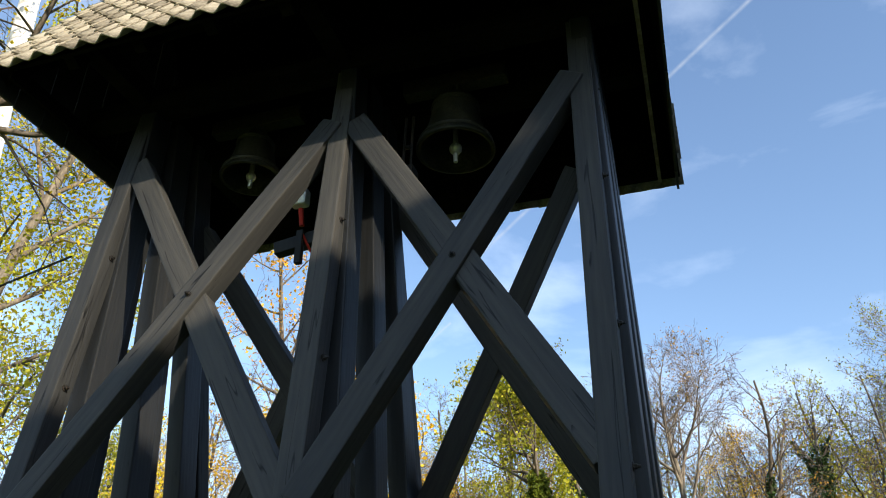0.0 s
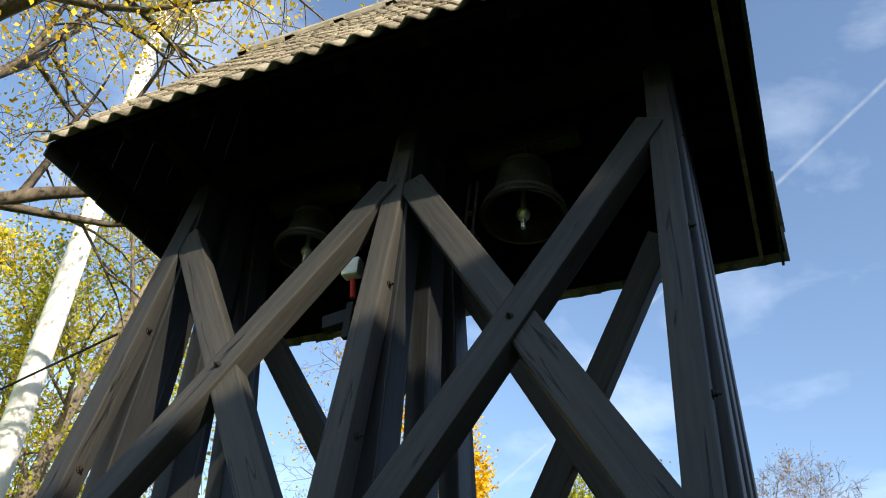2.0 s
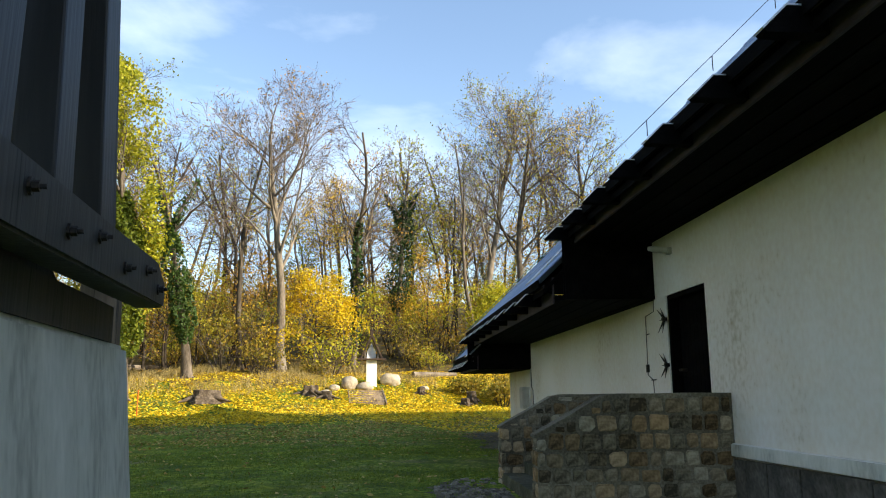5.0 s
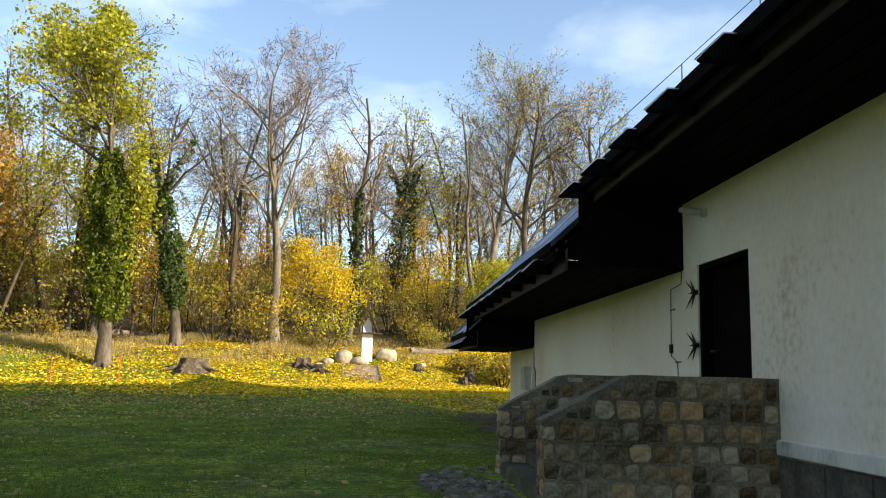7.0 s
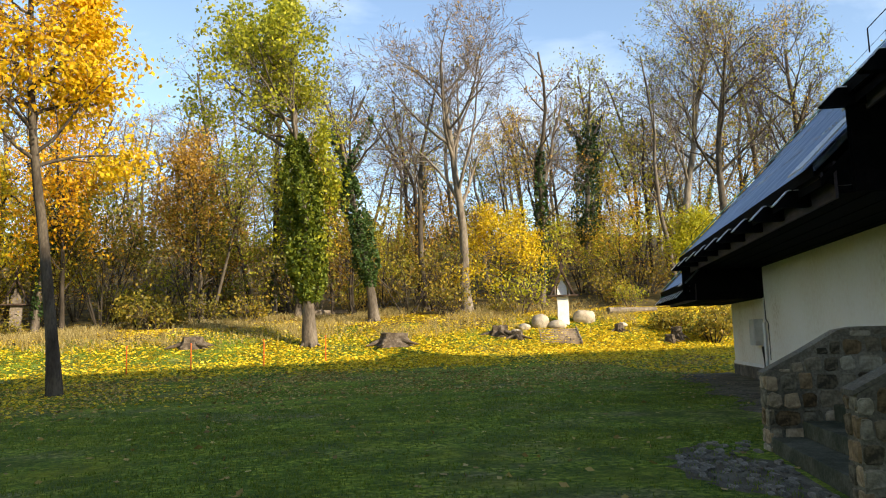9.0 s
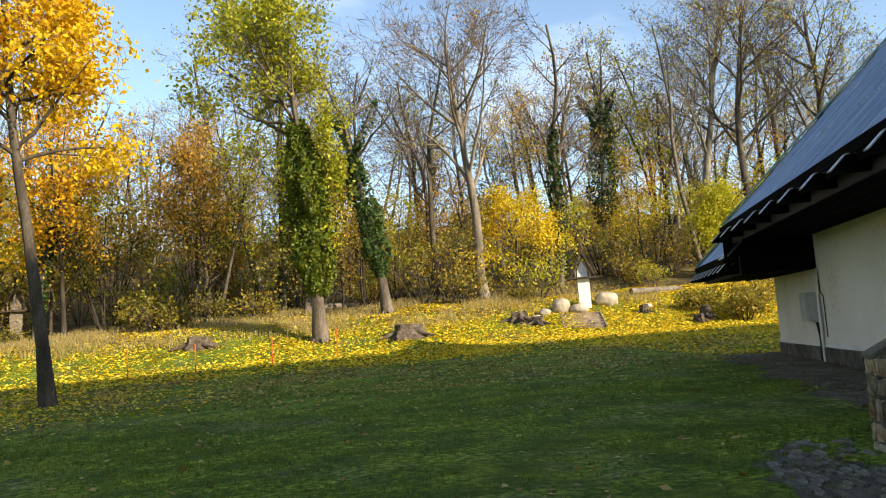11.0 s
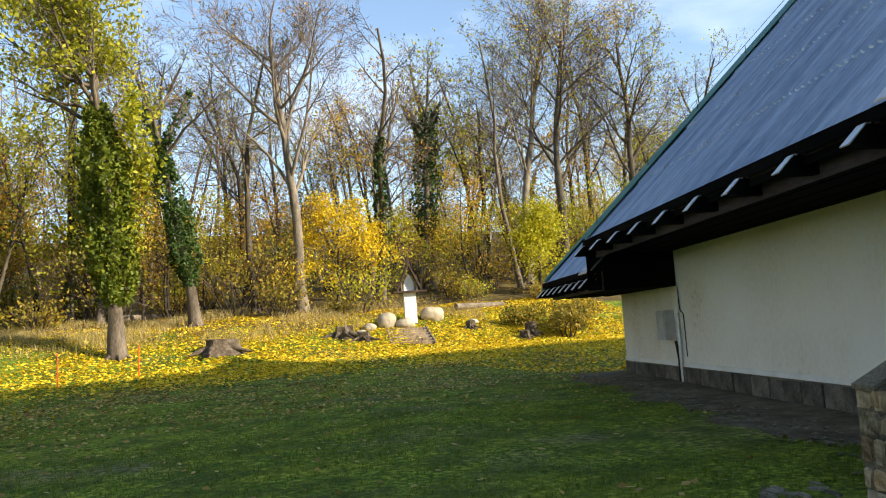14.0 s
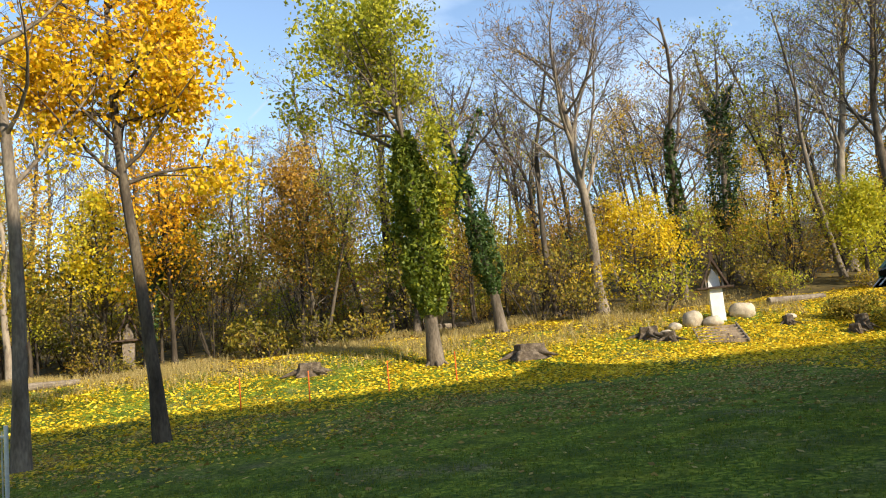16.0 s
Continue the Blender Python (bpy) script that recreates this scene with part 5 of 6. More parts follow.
def build_shrub(x, y, seed, h, wide, leaf, count, size, label, stems=7, group="shrubs on the bank"):
    t = thing("shrub", at_ground(x, y), label, "shrub", group)
    w = Wood(seed)
    spec = dict(levels=2, kids=(6, 4), clear=0.25, reach=0.5, angle=(0.4, 0.9), wobble=0.16, up=0.02)
    w.segs, w.sides = (3, 1, 1), (4, 3, 3)
    for k in range(stems):
        a = k * 2.4 + seed
        d = Vector((math.cos(a) * wide, math.sin(a) * wide, 1.0)).normalized()
        w.limb(Vector((math.cos(a) * 0.15, math.sin(a) * 0.15, -0.1)), d, h * w.rng.uniform(0.7, 1.05), 0.035, 0, spec)
    per = max(1, count // max(1, len(w.tips)))
    part("stem", w.mesh(M_BARK_DARK), M_BARK_DARK, t)
    part("foliage", leaf_mesh("foliage", around(w.tips, w.rng, per, 0.24), size, w.rng, leaf), None, t)
    return t


def build_forest():
    rng = random.Random(77)
    kinds = []
    table = [(31, 13.5, 0.17, M_BARK_DARK, M_LEAF_BROWN, 1, 0.2), (32, 12.0, 0.16, M_BARK, M_LEAF_BROWN, 2, 0.4), (33, 14.5, 0.19, M_BARK_DARK, M_LEAF_GREEN, 2, 0.35), (34, 10.5, 0.11, M_BARK_DARK, M_LEAF_RUSSET, 3, 0.5), (35, 12.5, 0.18, M_BARK, None, 0, 0), (36, 9.0, 0.10, M_BARK_DARK, M_LEAF_GREEN, 3, 0.6), (37, 13.0, 0.14, M_BARK, M_LEAF_GREEN, 1, 0.3)]
    for seed, h, r, bark, leaf, per, keep in table:
        t = thing("forest_tree", pose(0, 0, -60), "thin woodland tree" + (" with remaining autumn leaves" if leaf else ", leafless"), "tree", "woodland trees behind the lawn")
        w = Wood(seed)
        w.segs, w.sides = (9, 4, 2, 1, 1), (9, 3, 3, 3, 3)
        w.limb(Vector((0, 0, 0)), Vector((rng.uniform(-0.06, 0.06), rng.uniform(-0.06, 0.06), 1)).normalized(), h, r, 0, dict(SPEC_FAR, clear=rng.uniform(0.28, 0.45), reach=rng.uniform(0.26, 0.36)))
        lm = leaf_mesh("crown", around(w.tips, w.rng, per, 0.3, keep * 0.7), 0.14, w.rng, leaf) if leaf else None
        im = None
        if seed in (35, 33):
            stem = [Vector((0, 0, 0))] + [sum((w.v[k * 9 + i] for i in range(9)), Vector()) / 9 for k in range(1, 10)]
            im = leaf_mesh("ivy", ivy_places(w.rng, stem, 0.5, h * 0.6, 0.42, 900), 0.2, w.rng, M_IVY_DARK) if seed == 35 else None
        tree_parts(t, w, bark, lm, im)
        kinds.append(t)
    used = {}
    spots = []
    tries = 0
    while len(spots) < 168 and tries < 9000:
        tries += 1
        y = 45 + 52 * rng.random() ** 1.35
        x = rng.uniform(-12 - 0.55 * y, 12 + 0.75 * y)
        if y < 52 and any(abs(x - hx) < 1.6 and abs(y - hy) < 5 for hx, hy in ((5.5, 37.6), (8.9, 42.5), (14.4, 44.5), (24, 50), (30.6, 48.6), (33.2, 47.6), (18, 40))):
            continue
        if any((x - a) ** 2 + (y - b) ** 2 < (0.9 + 0.014 * y) ** 2 for a, b in spots):
            continue
        spots.append((x, y))
    for i, (x, y) in enumerate(spots):
        k = rng.choices(range(7), (5, 4, 4, 3, 3, 3, 3))[0]
        m = at_ground(x, y, rng.uniform(0, 6.28), rng.uniform(0.88, 1.28))
        if k in used:
            ob = copy_thing(kinds[k], m)
            ob.matrix_basis = m
        else:
            kinds[k].matrix_basis = m
            used[k] = 1
    for k in range(7):
        if k not in used:
            kinds[k].matrix_basis = at_ground(-20 + 5 * k, 60)


def build_shrubs():
    rng = random.Random(9)
    t = hero_tree(16.9, 46.2, 41, 4.9, 0.10, dict(levels=3, kids=(16, 6, 4), clear=0.24, reach=0.72, angle=(1.0, 1.5), wobble=0.16, up=-0.01), "bright yellow young tree beside the bare trunk", M_BARK_DARK, M_LEAF_YELLOW, 14, 0.24, 0.13, 0.5)
    for x, y, sd, h, leaf in ((-5.4, 45.0, 42, 9.5, M_LEAF_ORANGE), (-8.8, 47.0, 43, 8.0, M_LEAF_YELLOW), (0.8, 49.0, 44, 9.0, M_LEAF_BROWN), (-13, 40.0, 45, 10.0, M_LEAF_YELLOW), (27.9, 44.0, 46, 4.7, M_LEAF_GREEN), (-17.5, 44, 48, 11.0, M_LEAF_GREEN)):
        hero_tree(x, y, sd, h, 0.12, dict(levels=3, kids=(14, 6, 4), clear=0.2, reach=0.36, angle=(0.6, 1.1), wobble=0.14, up=0.03), "young woodland tree in autumn leaf", M_BARK_DARK, leaf, 9, 0.40, 0.15, 1.0)
    # half-grown trees that fill the wood below the crowns
    mids = []
    for k, (leaf, h) in enumerate(((M_LEAF_RUSSET, 9.0), (M_LEAF_SHRUB, 8.0), (M_LEAF_GREEN, 8.5))):
        m = hero_tree(-24 + 3 * k, 58, 81 + k, h, 0.085, dict(levels=3, kids=(12, 5, 3), clear=0.16, reach=0.34, angle=(0.5, 1.2), wobble=0.2, up=0.03, sway=0.7), "half-grown woodland tree in autumn leaf", M_BARK_DARK, leaf, 6, 0.36, 0.14, 0.85)
        mids.append(m)
    for i in range(52):
        y = 46.0 + 30 * rng.random() ** 1.5
        x = rng.uniform(-8 - 0.5 * y, 8 + 0.7 * y)
        if x > 10 and i % 3:
            continue
        copy_thing(mids[rng.choices(range(3), (3, 4, 3))[0]], at_ground(x, y, rng.uniform(0, 6.28), rng.uniform(0.65, 1.25)))
    protos = []
    for k, (leaf, h) in enumerate(((M_LEAF_SHRUB, 1.7), (M_LEAF_SHRUB, 1.2), (M_LEAF_SHRUB, 2.4), (M_LEAF_GREEN, 1.9))):
        protos.append(build_shrub(-30 + 4 * k, 60, 50 + k, h, 0.55, leaf, 700, 0.12, "tangled low shrub with " + "green and brown" + " leaves"))
    for i in range(82):
        y = 43.0 + 16 * rng.random() ** 1.4
        x = rng.uniform(-26, 44)
        copy_thing(protos[rng.randrange(4)], at_ground(x, y, rng.uniform(0, 6.28), rng.uniform(0.7, 1.4)))
    # tall thickets deeper in the wood
    tall = []
    for k, (leaf, h) in enumerate(((M_LEAF_SHRUB, 5.0), (M_LEAF_BROWN, 6.0), (M_LEAF_GREEN, 5.5))):
        tall.append(build_shrub(-30 + 6 * k, 75, 70 + k, h, 0.35, leaf, 2300, 0.14, "tall woodland thicket in autumn leaf", 8, "thickets in the wood"))
    for i in range(110):
        y = 47.0 + 42 * rng.random() ** 1.3
        x = rng.uniform(-10 - 0.55 * y, 10 + 0.72 * y)
        copy_thing(tall[rng.choices(range(3), (5, 3, 3))[0]], at_ground(x, y, rng.uniform(0, 6.28), rng.uniform(0.6, 1.35) * (0.85 if x > 9 else 1.0)))
    # leafy bushes behind the far end of the chapel
    for x, y, h in ((23.2, 35.6, 1.3), (24.6, 36.8, 1.6), (22.4, 37.8, 0.9)):
        build_shrub(x, y, int(x * 10), h, 0.5, M_LEAF_SHRUB, 1500, 0.13, "leafy yellow-green bush beyond the chapel corner", 8)


build_hero_trees()
build_forest()
build_shrubs()


# ---- wayside shrine and what stands on the bank ----
def lumpy(bm, r, seed, squash=(1, 1, 0.8), sub=3):
    bmesh.ops.create_icosphere(bm, subdivisions=sub, radius=1.0)
    for v in bm.verts:
        n = noise.noise(v.co * 1.3 + Vector((seed, seed * 2.3, 0))) * 0.22 + noise.noise(v.co * 3.5 + Vector((seed, 0, 4))) * 0.07
        v.co = Vector((v.co.x * squash[0], v.co.y * squash[1], v.co.z * squash[2])) * r * (1 + n)


M_SHRINE_WOOD = mat("dark_brown_boards", [(0.025, 0.016, 0.012), (0.06, 0.04, 0.03), (0.11, 0.08, 0.06)], 4.0, 0.8, 0.6, 35)


def build_shrine(x, y, turn, white=True, scale=1.0):
    sh = thing("wayside_shrine", at_ground(x, y, turn, scale, 0.0), "white pillar shrine with a small steep dark wooden roof" if white else "small dark wooden shrine on a weathered grey post", "shrine")
    bm = bmesh.new()
    box(bm, -0.27, 0.27, -0.22, 0.22, -0.2, 1.28, 0.015)
    part("pillar", bm, M_WHITE if white else M_OLDWOOD, sh, "whitewashed square pillar" if white else "weathered grey post")
    bm = bmesh.new()
    box(bm, -0.74, 0.74, -0.42, 0.42, 1.28, 1.36, 0.012)
    part("shelf", bm, M_SHRINE_WOOD, sh, "dark brown shelf board")
    bm = bmesh.new()
    prism(bm, [(-0.24, 1.36), (0.24, 1.36), (0.22, 1.75), (0.0, 2.15), (-0.22, 1.75)], 'y', 0.02, 0.12)
    part("back_panel", bm, M_WHITE if white else M_OLDWOOD, sh, "pale niche panel" if white else "")
    for sg in (-1, 1):
        bm = bmesh.new()
        timber(bm, (sg * 0.54, 0, 1.40), (sg * 0.05, 0, 2.46), 0.50, 0.08, 0.008, side=(0, 1, 0), ends=0.05)
        part("roof_board", bm, M_SHRINE_WOOD, sh, "dark weathered roof board")
        bm = bmesh.new()
        box(bm, sg * 0.34 - 0.03, sg * 0.34 + 0.03, -0.18, 0.12, 1.36, 1.95, 0.006)
        part("side_board", bm, M_OLDWOOD, sh)
    bm = bmesh.new()
    box(bm, -0.08, 0.08, -0.08, 0.08, 2.4, 2.86, 0.02)
    rod(bm, (0, 0, 2.86), (0, 0, 3.0), 0.07, 0.02, 8)
    part("finial", bm, M_SHRINE_WOOD, sh)
    return sh


def build_boulder(x, y, r, seed, squash, label, turn=0.0, sink=0.25):
    bm = bmesh.new()
    lumpy(bm, r, seed, squash)
    ob = part("boulder", bm, M_BOULDER, smooth=True)
    ob.matrix_world = Matrix.Translation((x, y, ground_z(x, y) + r * squash[2] * (1 - sink * 2))) @ Matrix.Rotation(turn, 4, 'Z')
    tagged(ob, label, "boulder", "boulders round the shrine")


def build_stump(x, y, r, h, seed, label):
    t = thing("tree_stump", at_ground(x, y, 0, 1, 0.0), label, "tree stump", "stumps on the bank")
    rng = random.Random(seed)
    bm = bmesh.new()
    prof = [(r * 1.5, -0.15), (r * 1.15, 0.08), (r * 0.98, h * 0.5), (r * 0.95, h), (r * 0.8, h + 0.02)]
    lathe(bm, prof, 14, closed=True)
    for v in bm.verts:
        a = math.atan2(v.co.y, v.co.x)
        k = 1 + 0.16 * math.sin(a * 3 + seed) + 0.1 * math.sin(a * 7 + seed * 2) + rng.uniform(-0.04, 0.04)
        v.co.x *= k
        v.co.y *= k
        v.co.z += rng.uniform(-0.03, 0.05) * (1 if v.co.z > h * 0.4 else 0)
    bmesh.ops.recalc_face_normals(bm, faces=bm.faces[:])
    part("stump", bm, M_STUMP, t)
    w = Wood(seed)
    for k in range(6):
        a = k * 1.05 + rng.uniform(-0.3, 0.3)
        L = r * rng.uniform(2.0, 3.6)
        w.tube([Vector((math.cos(a) * r * 0.7, math.sin(a) * r * 0.7, h * 0.4)), Vector((math.cos(a) * L * 0.5, math.sin(a) * L * 0.5, h * 0.22)), Vector((math.cos(a + 0.2) * L, math.sin(a + 0.2) * L, -0.05))], [r * 0.32, r * 0.22, r * 0.06], 6)
    part("root", w.mesh(M_STUMP), M_STUMP, t)


def build_bank_things():
    build_shrine(17.9, 40.0, radians(-20))
    build_shrine(-7.6, 46.0, radians(15), white=False)
    build_boulder(16.5, 39.5, 0.42, 1.0, (1.0, 0.9, 0.95), "large rounded sandy boulder beside the shrine")
    build_boulder(19.1, 40.2, 0.50, 2.2, (1.15, 0.9, 0.8), "largest pale rounded boulder beside the shrine")
    build_boulder(17.2, 39.2, 0.36, 3.1, (1.2, 0.9, 0.7), "small white boulder at the pillar's foot")
    build_boulder(15.6, 39.3, 0.26, 4.0, (1.1, 1.0, 0.7), "small grey boulder on the bank")
    build_boulder(14.9, 38.6, 0.22, 5.0, (1.2, 1.0, 0.6), "small grey boulder on the bank")
    build_boulder(20.4, 38.8, 0.2, 6.0, (1.2, 1.0, 0.7), "small grey boulder on the bank")
    build_stump(8.9, 37.3, 0.56, 0.42, 3, "old tree stump with spreading roots among leaves")
    build_stump(14.0, 38.2, 0.36, 0.42, 4, "broken grey tree stump near the steps")
    build_stump(14.6, 37.6, 0.26, 0.30, 5, "small grey tree stump near the steps")
    build_stump(21.8, 36.3, 0.26, 0.50, 6, "upright sawn tree stump among leaves")
    build_stump(21.2, 35.9, 0.20, 0.28, 7, "low sawn tree stump among leaves")
    build_stump(19.8, 38.0, 0.2, 0.3, 8, "low grey tree stump on the bank")
    build_stump(0.8, 38.0, 0.42, 0.35, 9, "dark low tree stump in the dry grass")
    # plank steps up to the shrine
    st = thing("wooden_steps", at_ground(16.2, 36.4, radians(-20), 1, 0), "weathered wooden plank steps climbing the bank", "steps")
    for k in range(6):
        bm = bmesh.new()
        y = 0.48 * k
        z = ground_z(16.2 + 0.16 * k, 36.4 + 0.45 * k) - ground_z(16.2, 36.4)
        box(bm, -0.82, 0.82, y, y + 0.46, z - 0.12, z + 0.10, 0.015)
        part("tread", bm, M_TIMBER_RAW_SUN, st)
    for sg in (-1, 1):
        bm = bmesh.new()
        z1 = ground_z(17.1, 39.1) - ground_z(16.2, 36.4)
        timber(bm, (sg * 0.86, -0.05, 0.02), (sg * 0.86, 2.9, z1 + 0.02), 0.06, 0.12, 0.01)
        part("string_board", bm, M_OLDWOOD, st)
    # marker stakes
    for x, y in ((-1.15, 33.5), (0.95, 33.5), (3.45, 34.0), (5.75, 34.6)):
        bm = bmesh.new()
        rod(bm, (0, 0, -0.1), (0.01, 0.0, 0.95), 0.022, 0.018, 8)
        rod(bm, (0.01, 0, 0.95), (0.01, 0, 0.98), 0.03, 0.02, 8)
        ob = part("marker_stake", bm, M_ORANGE)
        ob.matrix_world = at_ground(x, y, 0, 1, 0)
        tagged(ob, "thin orange plastic marker stake in the lawn", "stake", "row of marker stakes")
    # a fallen log in the wood
    for x, y, a, L in ((7.6, 47.5, 0.3, 3.4), (22.5, 41.5, 0.1, 3.0), (-9.4, 41.0, 0.5, 2.4)):
        bm = bmesh.new()
        rod(bm, (-L / 2, 0, 0.14), (L / 2, 0.1, 0.17), 0.17, 0.12, 10)
        ob = part("fallen_log", bm, M_OLDWOOD, smooth=False)
        ob.matrix_world = at_ground(x, y, a, 1, 0.02)
        tagged(ob, "fallen grey log lying in the leaves", "log", "fallen logs")


build_bank_things()


def build_fence():
    f = thing("metal_fence", at_ground(-4.4, 20.3, radians(-8), 1, 0), "low galvanised bar fence panel at the lawn's edge", "fence")
    for z in (0.12, 0.95):
        bm = bmesh.new()
        rod(bm, (-1.9, 0, z), (1.9, 0, z), 0.022, 0.022, 8)
        part("rail", bm, M_GALV, f)
    me = None
    for k in range(31):
        if me is None:
            bm = bmesh.new()
            rod(bm, (0, 0, 0.05), (0, 0, 1.03), 0.011, 0.011, 6)
            o = part("bar", bm, M_GALV, f)
            me = o.data
        else:
            o = part("bar", me, M_GALV, f)
        o.location = (-1.85 + k * 0.123, 0, 0)
    for x in (-1.9, 1.9):
        bm = bmesh.new()
        rod(bm, (x, 0, -0.1), (x, 0, 1.1), 0.03, 0.03, 8)
        part("post", bm, M_GALV, f)


build_fence()


def build_mast():
    lo, hi = Vector((-7.9, 12.46, -0.2)), Vector((-8.55, 11.68, 17.2))
    foot = lo
    m = thing("lamp_mast", Matrix.Translation(foot), "tall white lamp mast with a round service platform", "mast")
    d = (hi - lo)
    bm = bmesh.new()
    rod(bm, (0, 0, 0), d, 0.25, 0.17, 20)
    part("pole", bm, M_WHITE, m, "white tapered steel pole", smooth=True)
    c = d * 0.965
    bm = bmesh.new()
    lathe(bm, [(0.78, -0.04), (0.86, -0.04), (0.86, 0.04), (0.78, 0.04), (0.78, -0.04)], 32, c)
    for k in range(12):
        a = k * math.pi / 6
        rod(bm, (c.x + 0.18 * math.cos(a), c.y + 0.18 * math.sin(a), c.z), (c.x + 0.8 * math.cos(a), c.y + 0.8 * math.sin(a), c.z), 0.02, 0.02, 6)
    part("platform", bm, M_WHITE, m, "white ring platform on spokes")
    bm = bmesh.new()
    lathe(bm, [(0.22, -0.1), (0.62, 0.05), (0.66, 0.25), (0.5, 0.42), (0.2, 0.5)], 28, c + Vector((0, 0, 0.25)), closed=True)
    part("lamp_head", bm, M_WHITE, m, "round white lamp housing", smooth=True)


build_mast()


def build_wire():
    bm = bmesh.new()
    a, b = Vector((-30, 22, 6.0)), Vector((-3.4, 6.6, 4.75))
    pts = [a.lerp(b, k / 12) - Vector((0, 0, 1.0 * math.sin(math.pi * k / 12))) for k in range(13)]
    pipe(bm, pts, 0.012, 5)
    ob = part("overhead_cable", bm, M_IRON)
    tagged(ob, "thin black overhead cable slung to the bell tower", "cable")


build_wire()


# ---- ground cover ----
def scatter(name, n, region, density, size, material, label, category, seed, lift=0.012, flat=0.85):
    rng = random.Random(seed)
    pts = []
    while len(pts) < n:
        x, y = rng.uniform(region[0], region[1]), rng.uniform(region[2], region[3])
        if rng.random() < density(x, y):
            v = Vector((x, y, 0)) - Vector((9.85, 10.67, 0))
            if v.x * -0.9127 + v.y * 0.4085 < 0.1 and v.x * 0.4085 + v.y * 0.9127 < 14.2:
                continue
            pts.append((x, y, ground_z(x, y) + lift * rng.uniform(0.6, 1.6)))
    ob = part(name, leaf_mesh(name, pts, size, rng, material, flat), None)
    tagged(ob, label, category, kind="stuff")


def patchy(x, y, s, seed):
    return 0.5 + 0.9 * noise.noise(Vector((x * s, y * s, seed)))


scatter("fallen_leaves", 100000, (-22, 30, 30, 44), lambda x, y: (0.3 + 0.7 * patchy(x, y, 0.35, 2.0)) * smooth01(30, 34, y) * (0.6 + 0.4 * smooth01(0, 12, x)), 0.118, M_FALLEN, "yellow fallen leaves covering the sunny bank", "leaves", 101)
scatter("fallen_leaves", 18000, (-12, 20, 8, 32), lambda x, y: (0.035 + 0.965 * smooth01(15, 32, y) ** 1.6) * patchy(x, y, 0.5, 5.0), 0.085, M_FALLEN_DULL, "scattered dull fallen leaves on the lawn", "leaves", 102)
scatter("fallen_leaves", 3500, (-14, 8, 18, 34), lambda x, y: (0.4 + 0.6 * patchy(x, y, 0.4, 8.0)) * math.exp(-((x + 3.2) ** 2 + (y - 27.5) ** 2) / 14.0), 0.10, M_FALLEN, "brown and yellow leaves under the slender trees", "leaves", 103)
scatter("fallen_leaves", 14000, (15, 32, 24, 38), lambda x, y: 0.4 + 0.6 * patchy(x, y, 0.5, 12.0), 0.12, M_FALLEN, "yellow and brown leaves beyond the chapel corner", "leaves", 105)
scatter("fallen_leaves", 9000, (-40, 60, 43, 80), lambda x, y: 0.8, 0.26, M_LEAF_BROWN, "brown leaf litter on the woodland floor", "leaves", 104)


def blades(name, n, region, density, h, wid, material, label, seed):
    rng = random.Random(seed)
    verts, faces = [], []
    k = 0
    while k < n:
        x, y = rng.uniform(region[0], region[1]), rng.uniform(region[2], region[3])
        if rng.random() > density(x, y):
            continue
        vx, vy = x - 9.85, y - 10.67
        o = vx * -0.9127 + vy * 0.4085
        s = vx * 0.4085 + vy * 0.9127
        if o < 1.1 or (o < 2.6 and -2.7 < s < 0.9):
            continue
        z = ground_z(x, y)
        for _ in range(3):
            a, t = rng.uniform(0, 6.28), rng.uniform(0.2, 0.9)
            hh = h * rng.uniform(0.5, 1.2)
            px, py = x + rng.uniform(-0.03, 0.03), y + rng.uniform(-0.03, 0.03)
            b = len(verts)
            verts += [(px - wid * math.sin(a), py + wid * math.cos(a), z - 0.01), (px + wid * math.sin(a), py - wid * math.cos(a), z - 0.01), (px + hh * t * math.cos(a), py + hh * t * math.sin(a), z + hh)]
            faces.append((b, b + 1, b + 2))
        k += 1
    me = raw(verts, faces, name)
    me.materials.append(material)
    tagged(part(name, me, material), label, "grass", kind="stuff")


blades("lawn_grass", 34000, (-6, 14, 9, 27), lambda x, y: max(0.0, patchy(x, y, 0.30, 0.0)) * (1.0 - 0.7 * smooth01(14, 27, y)), 0.036, 0.007, M_GRASS, "short mown lawn grass, thin in patches", 201)
blades("dry_grass", 13000, (-22, 28, 37.5, 46), lambda x, y: patchy(x, y, 0.3, 9.0) ** 2 * smooth01(37.5, 40, y) * (1.0 if x < 12 else 0.45), 0.30, 0.011, M_STRAW, "long dry grass along the top of the bank", 202)


